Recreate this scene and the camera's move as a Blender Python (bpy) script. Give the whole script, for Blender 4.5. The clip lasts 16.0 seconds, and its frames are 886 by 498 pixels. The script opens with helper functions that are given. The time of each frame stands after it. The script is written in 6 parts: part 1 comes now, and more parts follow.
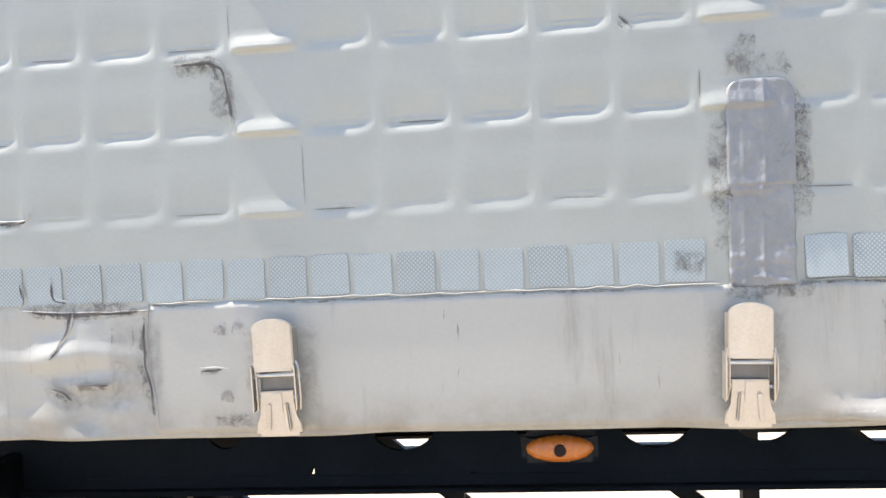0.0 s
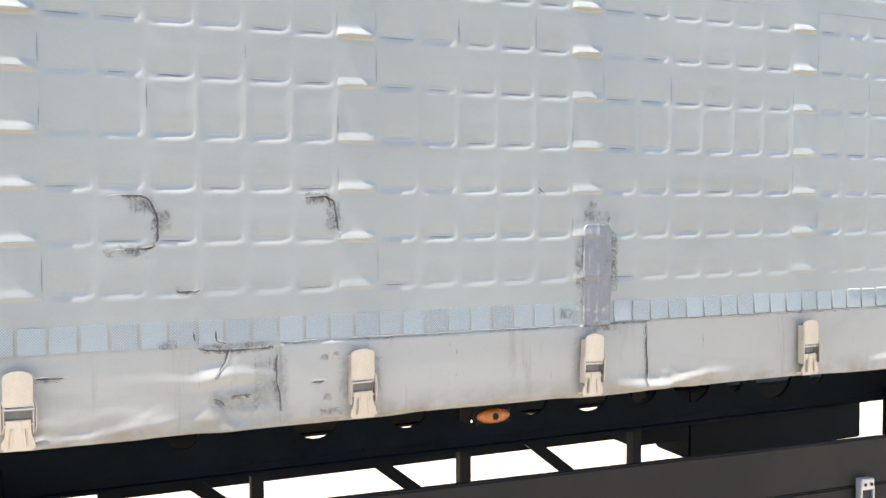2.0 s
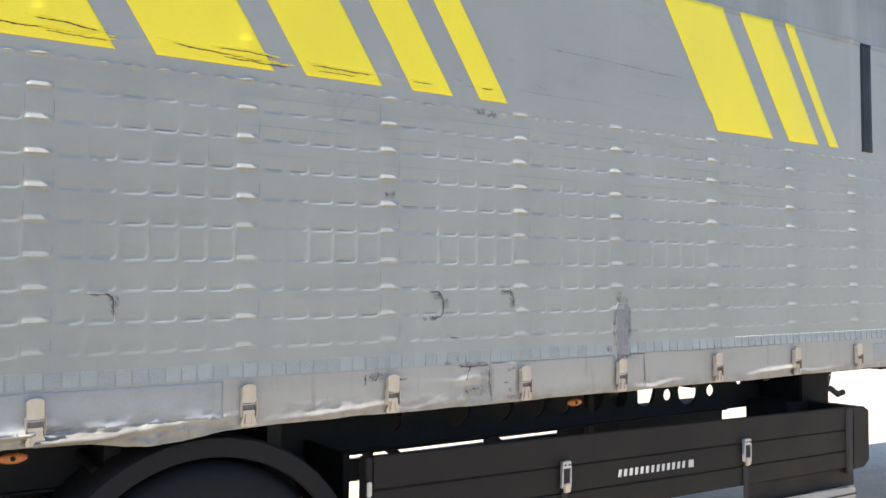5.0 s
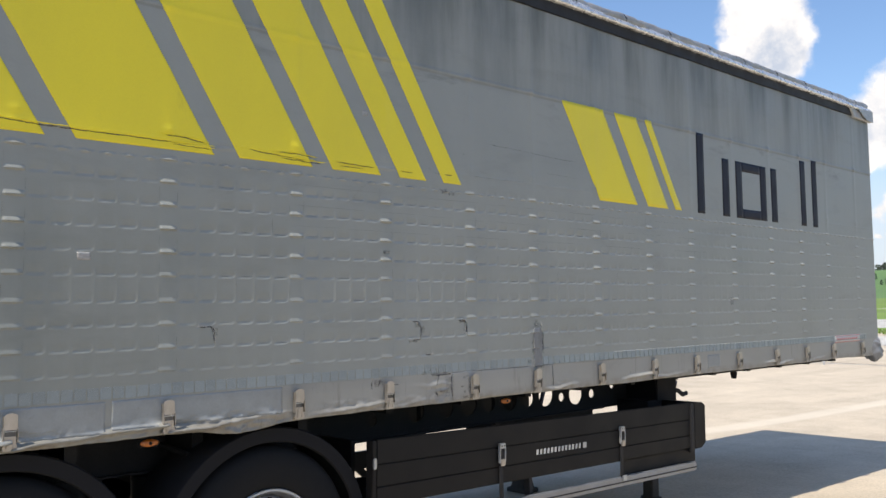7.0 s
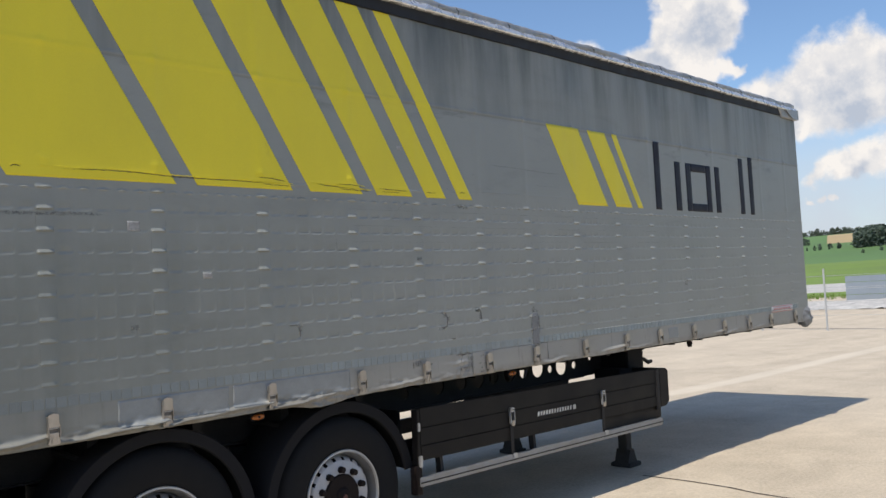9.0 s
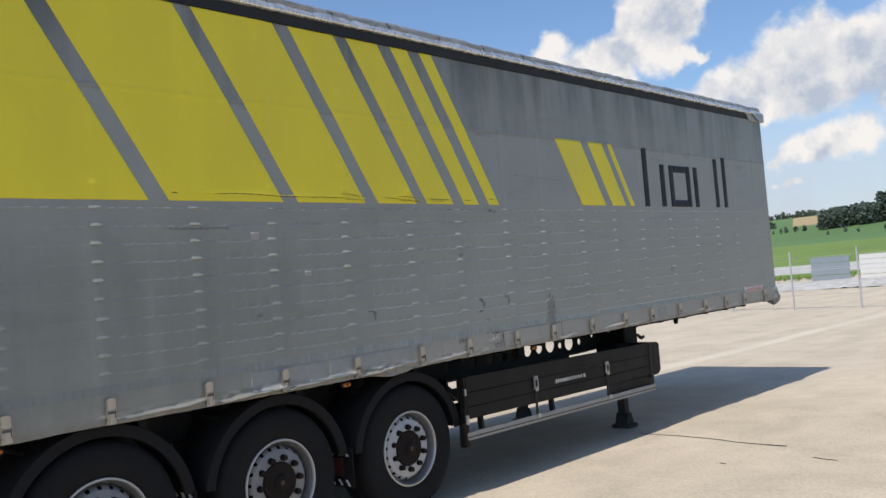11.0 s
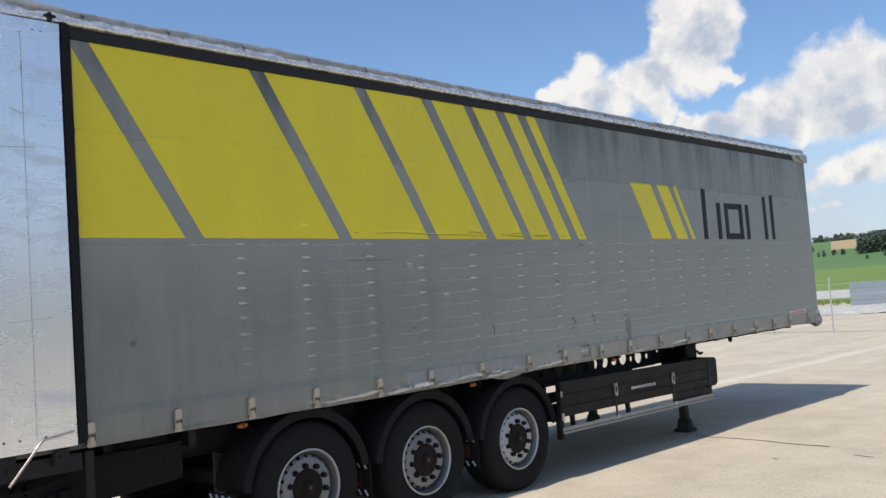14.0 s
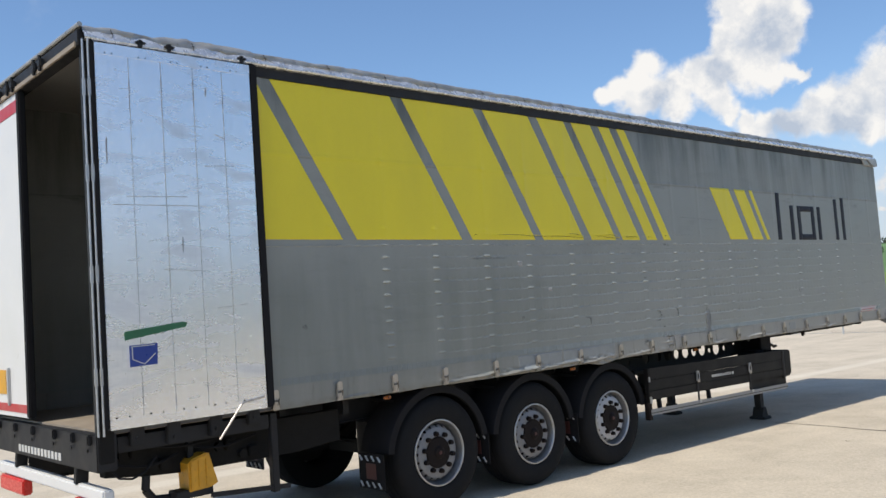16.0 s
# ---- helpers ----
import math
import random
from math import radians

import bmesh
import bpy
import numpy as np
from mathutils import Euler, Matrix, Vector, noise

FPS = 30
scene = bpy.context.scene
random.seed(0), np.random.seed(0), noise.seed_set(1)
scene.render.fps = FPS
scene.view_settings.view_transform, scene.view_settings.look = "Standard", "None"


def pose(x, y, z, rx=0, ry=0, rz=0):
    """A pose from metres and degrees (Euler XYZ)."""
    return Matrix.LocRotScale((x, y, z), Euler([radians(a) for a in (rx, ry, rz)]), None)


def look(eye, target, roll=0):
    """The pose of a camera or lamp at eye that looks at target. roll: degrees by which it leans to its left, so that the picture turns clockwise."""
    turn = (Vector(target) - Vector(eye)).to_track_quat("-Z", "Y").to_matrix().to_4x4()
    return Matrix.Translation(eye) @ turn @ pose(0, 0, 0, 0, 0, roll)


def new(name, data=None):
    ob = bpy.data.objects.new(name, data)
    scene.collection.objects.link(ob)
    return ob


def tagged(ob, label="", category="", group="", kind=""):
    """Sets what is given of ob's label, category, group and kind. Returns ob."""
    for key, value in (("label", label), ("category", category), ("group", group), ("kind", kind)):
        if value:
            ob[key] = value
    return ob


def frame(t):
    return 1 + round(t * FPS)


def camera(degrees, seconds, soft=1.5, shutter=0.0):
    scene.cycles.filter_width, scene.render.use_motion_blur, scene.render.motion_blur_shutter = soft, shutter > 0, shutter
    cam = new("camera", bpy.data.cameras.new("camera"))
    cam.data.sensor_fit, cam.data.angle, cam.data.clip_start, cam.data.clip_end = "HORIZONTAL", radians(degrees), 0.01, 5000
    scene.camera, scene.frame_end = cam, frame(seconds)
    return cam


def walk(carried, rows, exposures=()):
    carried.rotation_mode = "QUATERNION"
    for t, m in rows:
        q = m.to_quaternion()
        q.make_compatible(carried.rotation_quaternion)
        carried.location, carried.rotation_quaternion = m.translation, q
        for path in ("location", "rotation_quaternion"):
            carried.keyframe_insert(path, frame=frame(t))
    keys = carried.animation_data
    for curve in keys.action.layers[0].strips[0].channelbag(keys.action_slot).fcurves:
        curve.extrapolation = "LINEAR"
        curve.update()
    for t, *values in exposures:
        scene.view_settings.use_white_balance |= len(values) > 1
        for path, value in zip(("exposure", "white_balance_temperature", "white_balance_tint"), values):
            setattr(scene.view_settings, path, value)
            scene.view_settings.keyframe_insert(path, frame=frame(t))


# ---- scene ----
cam = camera(54.2, 16.0)
PATH = [
    (0, (3.075, -1.109, 1.448), (2.857, 0.877, 1.357), -2.7),
    (0.5, (2.92, -1.297, 1.49), (2.846, 0.698, 1.372), -2.1),
    (1, (2.737, -1.503, 1.529), (3.007, 0.474, 1.404), -0.7),
    (1.5, (2.394, -1.62, 1.536), (2.997, 0.283, 1.421), -1.1),
    (2, (2.164, -1.857, 1.604), (2.93, -0.011, 1.535), -0.3),
    (2.5, (1.866, -2.068, 1.607), (2.754, -0.276, 1.607), 1.1),
    (3, (1.503, -2.23, 1.629), (2.398, -0.442, 1.592), -0.1),
    (3.5, (1.159, -2.452, 1.696), (2.045, -0.66, 1.673), -0.5),
    (4, (0.85, -2.763, 1.705), (1.763, -0.984, 1.743), -0.3),
    (4.2, (0.734, -2.833, 1.698), (1.682, -1.073, 1.739), -0.4),
    (6.3, (-0.607, -3.685, 1.668), (0.643, -2.133, 1.844), 0.8),
    (6.5, (-0.779, -3.771, 1.679), (0.5, -2.242, 1.848), 0.6),
    (7, (-1.115, -3.903, 1.719), (0.238, -2.438, 1.86), -0.8),
    (7.5, (-1.448, -3.979, 1.728), (-0.051, -2.551, 1.824), -2.1),
    (8, (-1.777, -4.062, 1.76), (-0.335, -2.68, 1.864), -1.5),
    (8.5, (-2.086, -4.246, 1.808), (-0.629, -2.88, 1.913), -2.4),
    (9, (-2.361, -4.444, 1.824), (-0.916, -3.065, 1.918), -3.2),
    (11.5, (-4.038, -5.096, 1.867), (-2.544, -3.769, 1.937), -5.0),
    (12, (-4.292, -5.221, 1.912), (-2.827, -3.863, 2.01), -4.5),
    (12.5, (-4.628, -5.309, 1.89), (-3.16, -3.954, 1.987), -4.3),
    (13, (-4.889, -5.416, 1.899), (-3.447, -4.033, 1.997), -3.8),
    (13.5, (-5.118, -5.558, 1.929), (-3.691, -4.16, 2.031), -4.2),
    (14, (-5.483, -5.563, 1.913), (-4.043, -4.181, 2.037), -4.2),
    (14.5, (-5.777, -5.689, 1.908), (-4.405, -4.237, 2.01), -3.9),
    (15, (-6.035, -5.791, 1.932), (-4.692, -4.313, 2.048), -4.2),
    (15.5, (-6.345, -5.86, 1.889), (-4.993, -4.393, 2.026), -4.4),
    (16, (-6.652, -6.002, 1.868), (-5.307, -4.529, 2.003), -4.0),
]
EXPOSURE = [(0.0, 1.70, 7100, 13), (3.0, 1.70, 7100, 13), (4.2, 1.5, 7100, 13), (6.3, 0.52, 7000, 12.5), (7.0, 0.32, 7000, 12.5), (9.0, 0.0, 6900, 12),
            (12.5, -0.03, 6700, 11), (16.0, 0.03, 6700, 10)]
walk(cam, [(t, look(eye, target, roll)) for t, eye, target, roll in PATH], EXPOSURE)

# ---------------------------------------------------------------- world and sun
SUN_DIR = Vector((-2.35, -0.14, 4.1)).normalized()


def node(tree, kind, **values):
    n = tree.nodes.new(kind)
    for key, value in values.items():
        if key.startswith("in_"):
            n.inputs[int(key[3:])].default_value = value
    return n


def math_node(tree, op, a, b=None, clamp=False):
    n = tree.nodes.new("ShaderNodeMath")
    n.operation, n.use_clamp = op, clamp
    for i, v in enumerate((a, b)):
        if v is None:
            continue
        if isinstance(v, (int, float)):
            n.inputs[i].default_value = v
        else:
            tree.links.new(v, n.inputs[i])
    return n.outputs[0]


def smooth(tree, value, lo, hi, out_lo=0.0, out_hi=1.0):
    n = tree.nodes.new("ShaderNodeMapRange")
    n.interpolation_type = "SMOOTHSTEP"
    tree.links.new(value, n.inputs[0])
    for i, v in enumerate((lo, hi, out_lo, out_hi)):
        n.inputs[i + 1].default_value = v
    return n.outputs[0]


def noise_node(tree, vector, scale, detail=4.0, rough=0.55, distort=0.0):
    n = tree.nodes.new("ShaderNodeTexNoise")
    n.inputs["Scale"].default_value, n.inputs["Detail"].default_value = scale, detail
    n.inputs["Roughness"].default_value, n.inputs["Distortion"].default_value = rough, distort
    if vector is not None:
        tree.links.new(vector, n.inputs["Vector"])
    return n.outputs[0]


def mix_colour(tree, factor, a, b, blend="MIX"):
    n = tree.nodes.new("ShaderNodeMix")
    n.data_type, n.blend_type = "RGBA", blend
    for socket, v in ((n.inputs[0], factor), (n.inputs[6], a), (n.inputs[7], b)):
        if isinstance(v, (int, float)):
            socket.default_value = v
        elif isinstance(v, tuple):
            socket.default_value = (*v[:3], 1.0)
        else:
            tree.links.new(v, socket)
    return n.outputs[2]


def make_world():
    world = bpy.data.worlds.new("sky")
    world.use_nodes = True
    tree = world.node_tree
    tree.nodes.clear()
    out = tree.nodes.new("ShaderNodeOutputWorld")
    back = tree.nodes.new("ShaderNodeBackground")
    sky = tree.nodes.new("ShaderNodeTexSky")
    sky.sky_type, sky.sun_disc = "NISHITA", False
    sky.sun_elevation = math.asin(SUN_DIR.z)
    sky.sun_rotation = math.atan2(SUN_DIR.x, SUN_DIR.y)
    sky.air_density, sky.dust_density, sky.ozone_density = 1.0, 0.7, 2.4
    co = tree.nodes.new("ShaderNodeTexCoord").outputs["Generated"]
    # cumulus clouds: azimuth, elevation and size in degrees
    clouds = [(26.3, 17.6, 2.2), (28.0, 17.3, 1.2), (26.0, 15.6, 2.0), (28.2, 15.6, 1.2), (25.0, 16.8, 1.4), (24.9, 14.7, 0.9), (26.5, 13.9, 1.5), (28.5, 13.9, 1.4),
              (24.6, 12.95, 0.6), (23.9, 12.7, 0.45), (25.6, 12.7, 0.55), (30.2, 13.3, 1.3), (31.5, 12.9, 1.2), (33.1, 14.7, 1.1), (34.0, 13.6, 0.9), (35.3, 13.0, 0.8),
              (36.4, 12.9, 0.6), (33.3, 12.6, 1.1), (29.5, 12.3, 0.9), (26.0, 19.8, 2.2), (31.5, 11.9, 1.2), (34.2, 12.3, 1.0), (29.0, 11.6, 0.9), (27.0, 9.7, 0.9),
              (28.7, 10.6, 0.6), (27.4, 10.5, 0.7), (26.0, 10.4, 0.8), (24.6, 10.2, 0.95), (23.3, 10.4, 1.1), (22.0, 10.6, 1.4), (20.5, 11.0, 1.7), (19.0, 11.9, 1.8),
              (17.4, 12.2, 1.7), (16.0, 11.5, 1.7), (18.5, 10.0, 1.7), (16.5, 9.8, 1.5), (14.0, 11.5, 2.1), (20.8, 9.3, 1.1), (12.0, 10.0, 2.4),
              (20.5, 5.6, 0.55), (19.7, 5.9, 0.68), (18.9, 6.1, 0.75), (18.0, 6.2, 0.8), (17.1, 6.4, 0.9), (16.2, 6.5, 1.0), (15.0, 6.6, 1.0),
              (20.5, 4.1, 0.3), (19.7, 4.2, 0.34), (19.0, 4.3, 0.3), (8.0, 9.0, 4.0), (0.0, 11.0, 5.0)]
    wobble = noise_node(tree, co, 11.0, 9.0, 0.62)
    fine = noise_node(tree, co, 42.0, 6.0, 0.65)
    warp = co
    for scale, amount in ((9.0, 0.050), (26.0, 0.030), (70.0, 0.013)):
        jitter = tree.nodes.new("ShaderNodeTexNoise")
        jitter.inputs["Scale"].default_value, jitter.inputs["Detail"].default_value = scale, 3.0
        tree.links.new(co, jitter.inputs["Vector"])
        mad = tree.nodes.new("ShaderNodeVectorMath")
        mad.operation = "MULTIPLY_ADD"
        tree.links.new(jitter.outputs[1], mad.inputs[0])
        mad.inputs[1].default_value = (amount,) * 3
        centre = tree.nodes.new("ShaderNodeVectorMath")
        centre.operation = "SUBTRACT"
        tree.links.new(warp, centre.inputs[0])
        centre.inputs[1].default_value = (amount / 2,) * 3
        tree.links.new(centre.outputs[0], mad.inputs[2])
        warp = mad.outputs[0]
    field = None
    for az, el, size in clouds:
        d = Vector((math.cos(radians(az)) * math.cos(radians(el)), math.sin(radians(az)) * math.cos(radians(el)), math.sin(radians(el))))
        dot = tree.nodes.new("ShaderNodeVectorMath")
        dot.operation = "DISTANCE"
        tree.links.new(warp, dot.inputs[0])
        dot.inputs[1].default_value = d
        near = math_node(tree, "SUBTRACT", 1.0, math_node(tree, "DIVIDE", dot.outputs["Value"], radians(size * 1.3)))
        field = near if field is None else math_node(tree, "SMOOTH_MAX", field, near)
        if field is not near:
            field.node.inputs[2].default_value = 0.5
    edge = math_node(tree, "ADD", math_node(tree, "MULTIPLY", math_node(tree, "SUBTRACT", wobble, 0.5), 1.2),
                     math_node(tree, "MULTIPLY", math_node(tree, "SUBTRACT", fine, 0.5), 0.5))
    mask = smooth(tree, math_node(tree, "ADD", field, edge), 0.0, 0.52)
    # scattered cumulus over the rest of the sky
    sep = tree.nodes.new("ShaderNodeSeparateXYZ")
    tree.links.new(co, sep.inputs[0])
    wide = smooth(tree, noise_node(tree, co, 2.6, 7.0, 0.55), 0.56, 0.70)
    behind = smooth(tree, sep.outputs[0], 0.55, 0.25)
    cover = math_node(tree, "MAXIMUM", mask, math_node(tree, "MULTIPLY", wide, behind))
    lifted = tree.nodes.new("ShaderNodeVectorMath")
    lifted.operation = "ADD"
    tree.links.new(co, lifted.inputs[0])
    lifted.inputs[1].default_value = (0.0, 0.0, 0.022)
    above = noise_node(tree, lifted.outputs[0], 11.0, 9.0, 0.62)
    lit = smooth(tree, math_node(tree, "SUBTRACT", wobble, above), -0.10, 0.13, -0.35, 0.45)
    # shaded bellies of the large clouds
    belly = None
    for az, el, size in ((25.6, 15.4, 2.2), (28.9, 13.3, 1.3), (18.2, 9.6, 2.9), (15.0, 10.0, 2.8), (21.8, 9.6, 1.6), (25.0, 10.0, 1.2), (32.8, 12.6, 1.4), (17.5, 5.7, 1.0)):
        dot = tree.nodes.new("ShaderNodeVectorMath")
        dot.operation = "DISTANCE"
        tree.links.new(warp, dot.inputs[0])
        dot.inputs[1].default_value = (math.cos(radians(az)) * math.cos(radians(el)), math.sin(radians(az)) * math.cos(radians(el)), math.sin(radians(el)))
        near = math_node(tree, "SUBTRACT", 1.0, math_node(tree, "DIVIDE", dot.outputs["Value"], radians(size)))
        belly = near if belly is None else math_node(tree, "MAXIMUM", belly, near)
    core = smooth(tree, math_node(tree, "ADD", belly, math_node(tree, "MULTIPLY", edge, 0.5)), 0.0, 0.75, 0.0, 0.75)
    puffs = smooth(tree, noise_node(tree, co, 16.0, 5.0, 0.6), 0.34, 0.66, 0.62, 1.05)
    shade = math_node(tree, "SUBTRACT", math_node(tree, "ADD", math_node(tree, "MULTIPLY", lit, 0.75), puffs), core)
    white = mix_colour(tree, math_node(tree, "ADD", shade, 0.06, True), (3.55, 4.1, 5.0), (6.9, 6.85, 6.75))
    blue = mix_colour(tree, 1.0, sky.outputs[0], (0.88, 1.03, 1.17), "MULTIPLY")
    # pale haze of thin cloud low in the sky
    veil = math_node(tree, "MULTIPLY", smooth(tree, sep.outputs[2], 0.22, 0.04, 0.0, 0.85), smooth(tree, noise_node(tree, co, 7.0, 5.0, 0.6), 0.25, 0.7, 0.45, 1.0))
    blue = mix_colour(tree, veil, blue, (4.3, 4.85, 5.75))
    mixed = mix_colour(tree, math_node(tree, "MULTIPLY", cover, 0.96), blue, white)
    tree.links.new(mixed, back.inputs[0])
    back.inputs[1].default_value = 0.135
    tree.links.new(back.outputs[0], out.inputs[0])
    scene.world = world


make_world()
sun = new("sun", bpy.data.lights.new("sun", "SUN"))
sun.data.energy, sun.data.angle, sun.data.color = 4.2, radians(0.53), (1.0, 0.96, 0.88)
sun.matrix_world = look(SUN_DIR * 60, (0, 0, 0))


# ---------------------------------------------------------------- materials
def mat(name, col, rough=0.5, metal=0.0, var=0.2, scale=6.0, fine=90.0, bump=0.15, relief=0.002, stain=None, stain_at=0.6,
        streak=1.0, spec=0.5, random_value=0.0, coat=0.0):
    """A surface with variation at two scales, stains, fine relief and uneven gloss."""
    m = bpy.data.materials.new(name)
    m.use_nodes = True
    tree = m.node_tree
    bsdf = tree.nodes["Principled BSDF"]
    co = tree.nodes.new("ShaderNodeTexCoord").outputs["Object"]
    mapping = tree.nodes.new("ShaderNodeMapping")
    mapping.inputs["Scale"].default_value = (1.0, 1.0, streak)
    tree.links.new(co, mapping.inputs[0])
    broad = noise_node(tree, mapping.outputs[0], scale, 5.0, 0.6)
    grain = noise_node(tree, co, fine, 3.0, 0.6)
    value = math_node(tree, "ADD", math_node(tree, "MULTIPLY", math_node(tree, "SUBTRACT", broad, 0.5), var * 3.2),
                      math_node(tree, "MULTIPLY", math_node(tree, "SUBTRACT", grain, 0.5), var * 1.2))
    value = math_node(tree, "ADD", value, 1.0)
    if random_value:
        info = tree.nodes.new("ShaderNodeObjectInfo").outputs["Random"]
        value = math_node(tree, "MULTIPLY", value, smooth(tree, info, 0.0, 1.0, 1.0 - random_value, 1.0 + random_value))
    colour = mix_colour(tree, 1.0, col, value, "MULTIPLY")
    if stain:
        mask = smooth(tree, noise_node(tree, mapping.outputs[0], scale * 2.3, 7.0, 0.65, 0.4), stain_at, stain_at + 0.16)
        colour = mix_colour(tree, math_node(tree, "MULTIPLY", mask, 0.75), colour, stain)
    tree.links.new(colour, bsdf.inputs["Base Color"])
    tree.links.new(smooth(tree, broad, 0.25, 0.75, max(0.02, rough - 0.1), min(1.0, rough + 0.1)), bsdf.inputs["Roughness"])
    bsdf.inputs["Metallic"].default_value = metal
    bsdf.inputs["Specular IOR Level"].default_value = spec
    bsdf.inputs["Coat Weight"].default_value = coat
    if bump:
        b = tree.nodes.new("ShaderNodeBump")
        b.inputs["Strength"].default_value, b.inputs["Distance"].default_value = bump, relief
        tree.links.new(math_node(tree, "ADD", grain, broad), b.inputs["Height"])
        tree.links.new(b.outputs[0], bsdf.inputs["Normal"])
    return m


def curtain_material():
    """Grey coated tarpaulin: a paler hem band, dirt streaks from the top, scuffs and fine weave."""
    m = bpy.data.materials.new("grey_tarpaulin")
    m.use_nodes = True
    tree = m.node_tree
    bsdf = tree.nodes["Principled BSDF"]
    co = tree.nodes.new("ShaderNodeTexCoord").outputs["Object"]
    sep = tree.nodes.new("ShaderNodeSeparateXYZ")
    tree.links.new(co, sep.inputs[0])
    z = sep.outputs[2]
    streaks = tree.nodes.new("ShaderNodeMapping")
    streaks.inputs["Scale"].default_value = (1.0, 1.0, 0.12)
    tree.links.new(co, streaks.inputs[0])
    broad = noise_node(tree, co, 1.6, 5.0, 0.6)
    runs = noise_node(tree, streaks.outputs[0], 3.6, 7.0, 0.62)
    grain = noise_node(tree, co, 160.0, 2.0, 0.6)
    hem = smooth(tree, z, 1.333, 1.341, 1.0, 0.0)
    base = mix_colour(tree, hem, (0.263, 0.2735, 0.255), (0.299, 0.293, 0.268))
    value = math_node(tree, "ADD", math_node(tree, "MULTIPLY", math_node(tree, "SUBTRACT", broad, 0.5), 0.35), 1.0)
    value = math_node(tree, "ADD", value, math_node(tree, "MULTIPLY", math_node(tree, "SUBTRACT", grain, 0.5), 0.10))
    colour = mix_colour(tree, 1.0, base, value, "MULTIPLY")
    # darker and greener over the rear half and lower down, in faint upright streaks
    rear = math_node(tree, "MULTIPLY", smooth(tree, sep.outputs[0], 2.4, -0.8), smooth(tree, z, 2.7, 1.9))
    rear_tone = math_node(tree, "MULTIPLY", rear, smooth(tree, noise_node(tree, streaks.outputs[0], 5.0, 6.0, 0.6), 0.2, 0.75, 0.28, 0.64))
    colour = mix_colour(tree, math_node(tree, "MULTIPLY", rear_tone, 0.85), colour, (0.119, 0.135, 0.118))
    # rain streaks below the roof edge
    high = math_node(tree, "ADD", smooth(tree, z, 3.14, 3.24, 0.0, 0.42), smooth(tree, z, 3.3, 3.85, 0.0, 0.45))
    dirt = math_node(tree, "MULTIPLY", smooth(tree, runs, 0.36, 0.70, 0.22, 1.0), math_node(tree, "ADD", math_node(tree, "MULTIPLY", high, 0.98), 0.03))
    colour = mix_colour(tree, dirt, colour, (0.070, 0.076, 0.068))
    # brown splash along the lower edge of the hem
    splash = math_node(tree, "MULTIPLY", smooth(tree, z, 1.225, 1.165), smooth(tree, noise_node(tree, co, 11.0, 6.0, 0.65), 0.35, 0.7, 0.15, 0.75))
    colour = mix_colour(tree, splash, colour, (0.165, 0.142, 0.112))
    # cloudy smears along the upper seam and over the face
    level = tree.nodes.new("ShaderNodeMapping")
    level.inputs["Scale"].default_value = (0.55, 1.0, 2.0)
    tree.links.new(co, level.inputs[0])
    smear = smooth(tree, noise_node(tree, level.outputs[0], 2.6, 7.0, 0.66, 0.5), 0.50, 0.74)
    at_seam = math_node(tree, "MULTIPLY", smooth(tree, z, 3.02, 3.17), smooth(tree, z, 3.215, 3.19))
    colour = mix_colour(tree, math_node(tree, "MULTIPLY", smear, math_node(tree, "ADD", math_node(tree, "MULTIPLY", at_seam, 0.6), 0.16)), colour, (0.085, 0.090, 0.082))
    # grey-brown grime low down on the hem
    grime = math_node(tree, "MULTIPLY", smooth(tree, noise_node(tree, streaks.outputs[0], 16.0, 6.0, 0.7), 0.55, 0.75), hem)
    colour = mix_colour(tree, math_node(tree, "MULTIPLY", grime, 0.55), colour, (0.12, 0.11, 0.09))
    seam = math_node(tree, "MULTIPLY", smooth(tree, z, 3.180, 3.186), smooth(tree, z, 3.200, 3.194))
    colour = mix_colour(tree, math_node(tree, "MULTIPLY", seam, 0.3), colour, (0.10, 0.10, 0.10))
    scuff = smooth(tree, noise_node(tree, co, 9.0, 8.0, 0.75, 1.2), 0.68, 0.76)
    colour = mix_colour(tree, math_node(tree, "MULTIPLY", scuff, 0.4), colour, (0.10, 0.095, 0.09))
    tree.links.new(colour, bsdf.inputs["Base Color"])
    tree.links.new(smooth(tree, broad, 0.3, 0.7, 0.36, 0.52), bsdf.inputs["Roughness"])
    b = tree.nodes.new("ShaderNodeBump")
    b.inputs["Strength"].default_value, b.inputs["Distance"].default_value = 0.12, 0.0015
    tree.links.new(grain, b.inputs["Height"])
    tree.links.new(b.outputs[0], bsdf.inputs["Normal"])
    return m


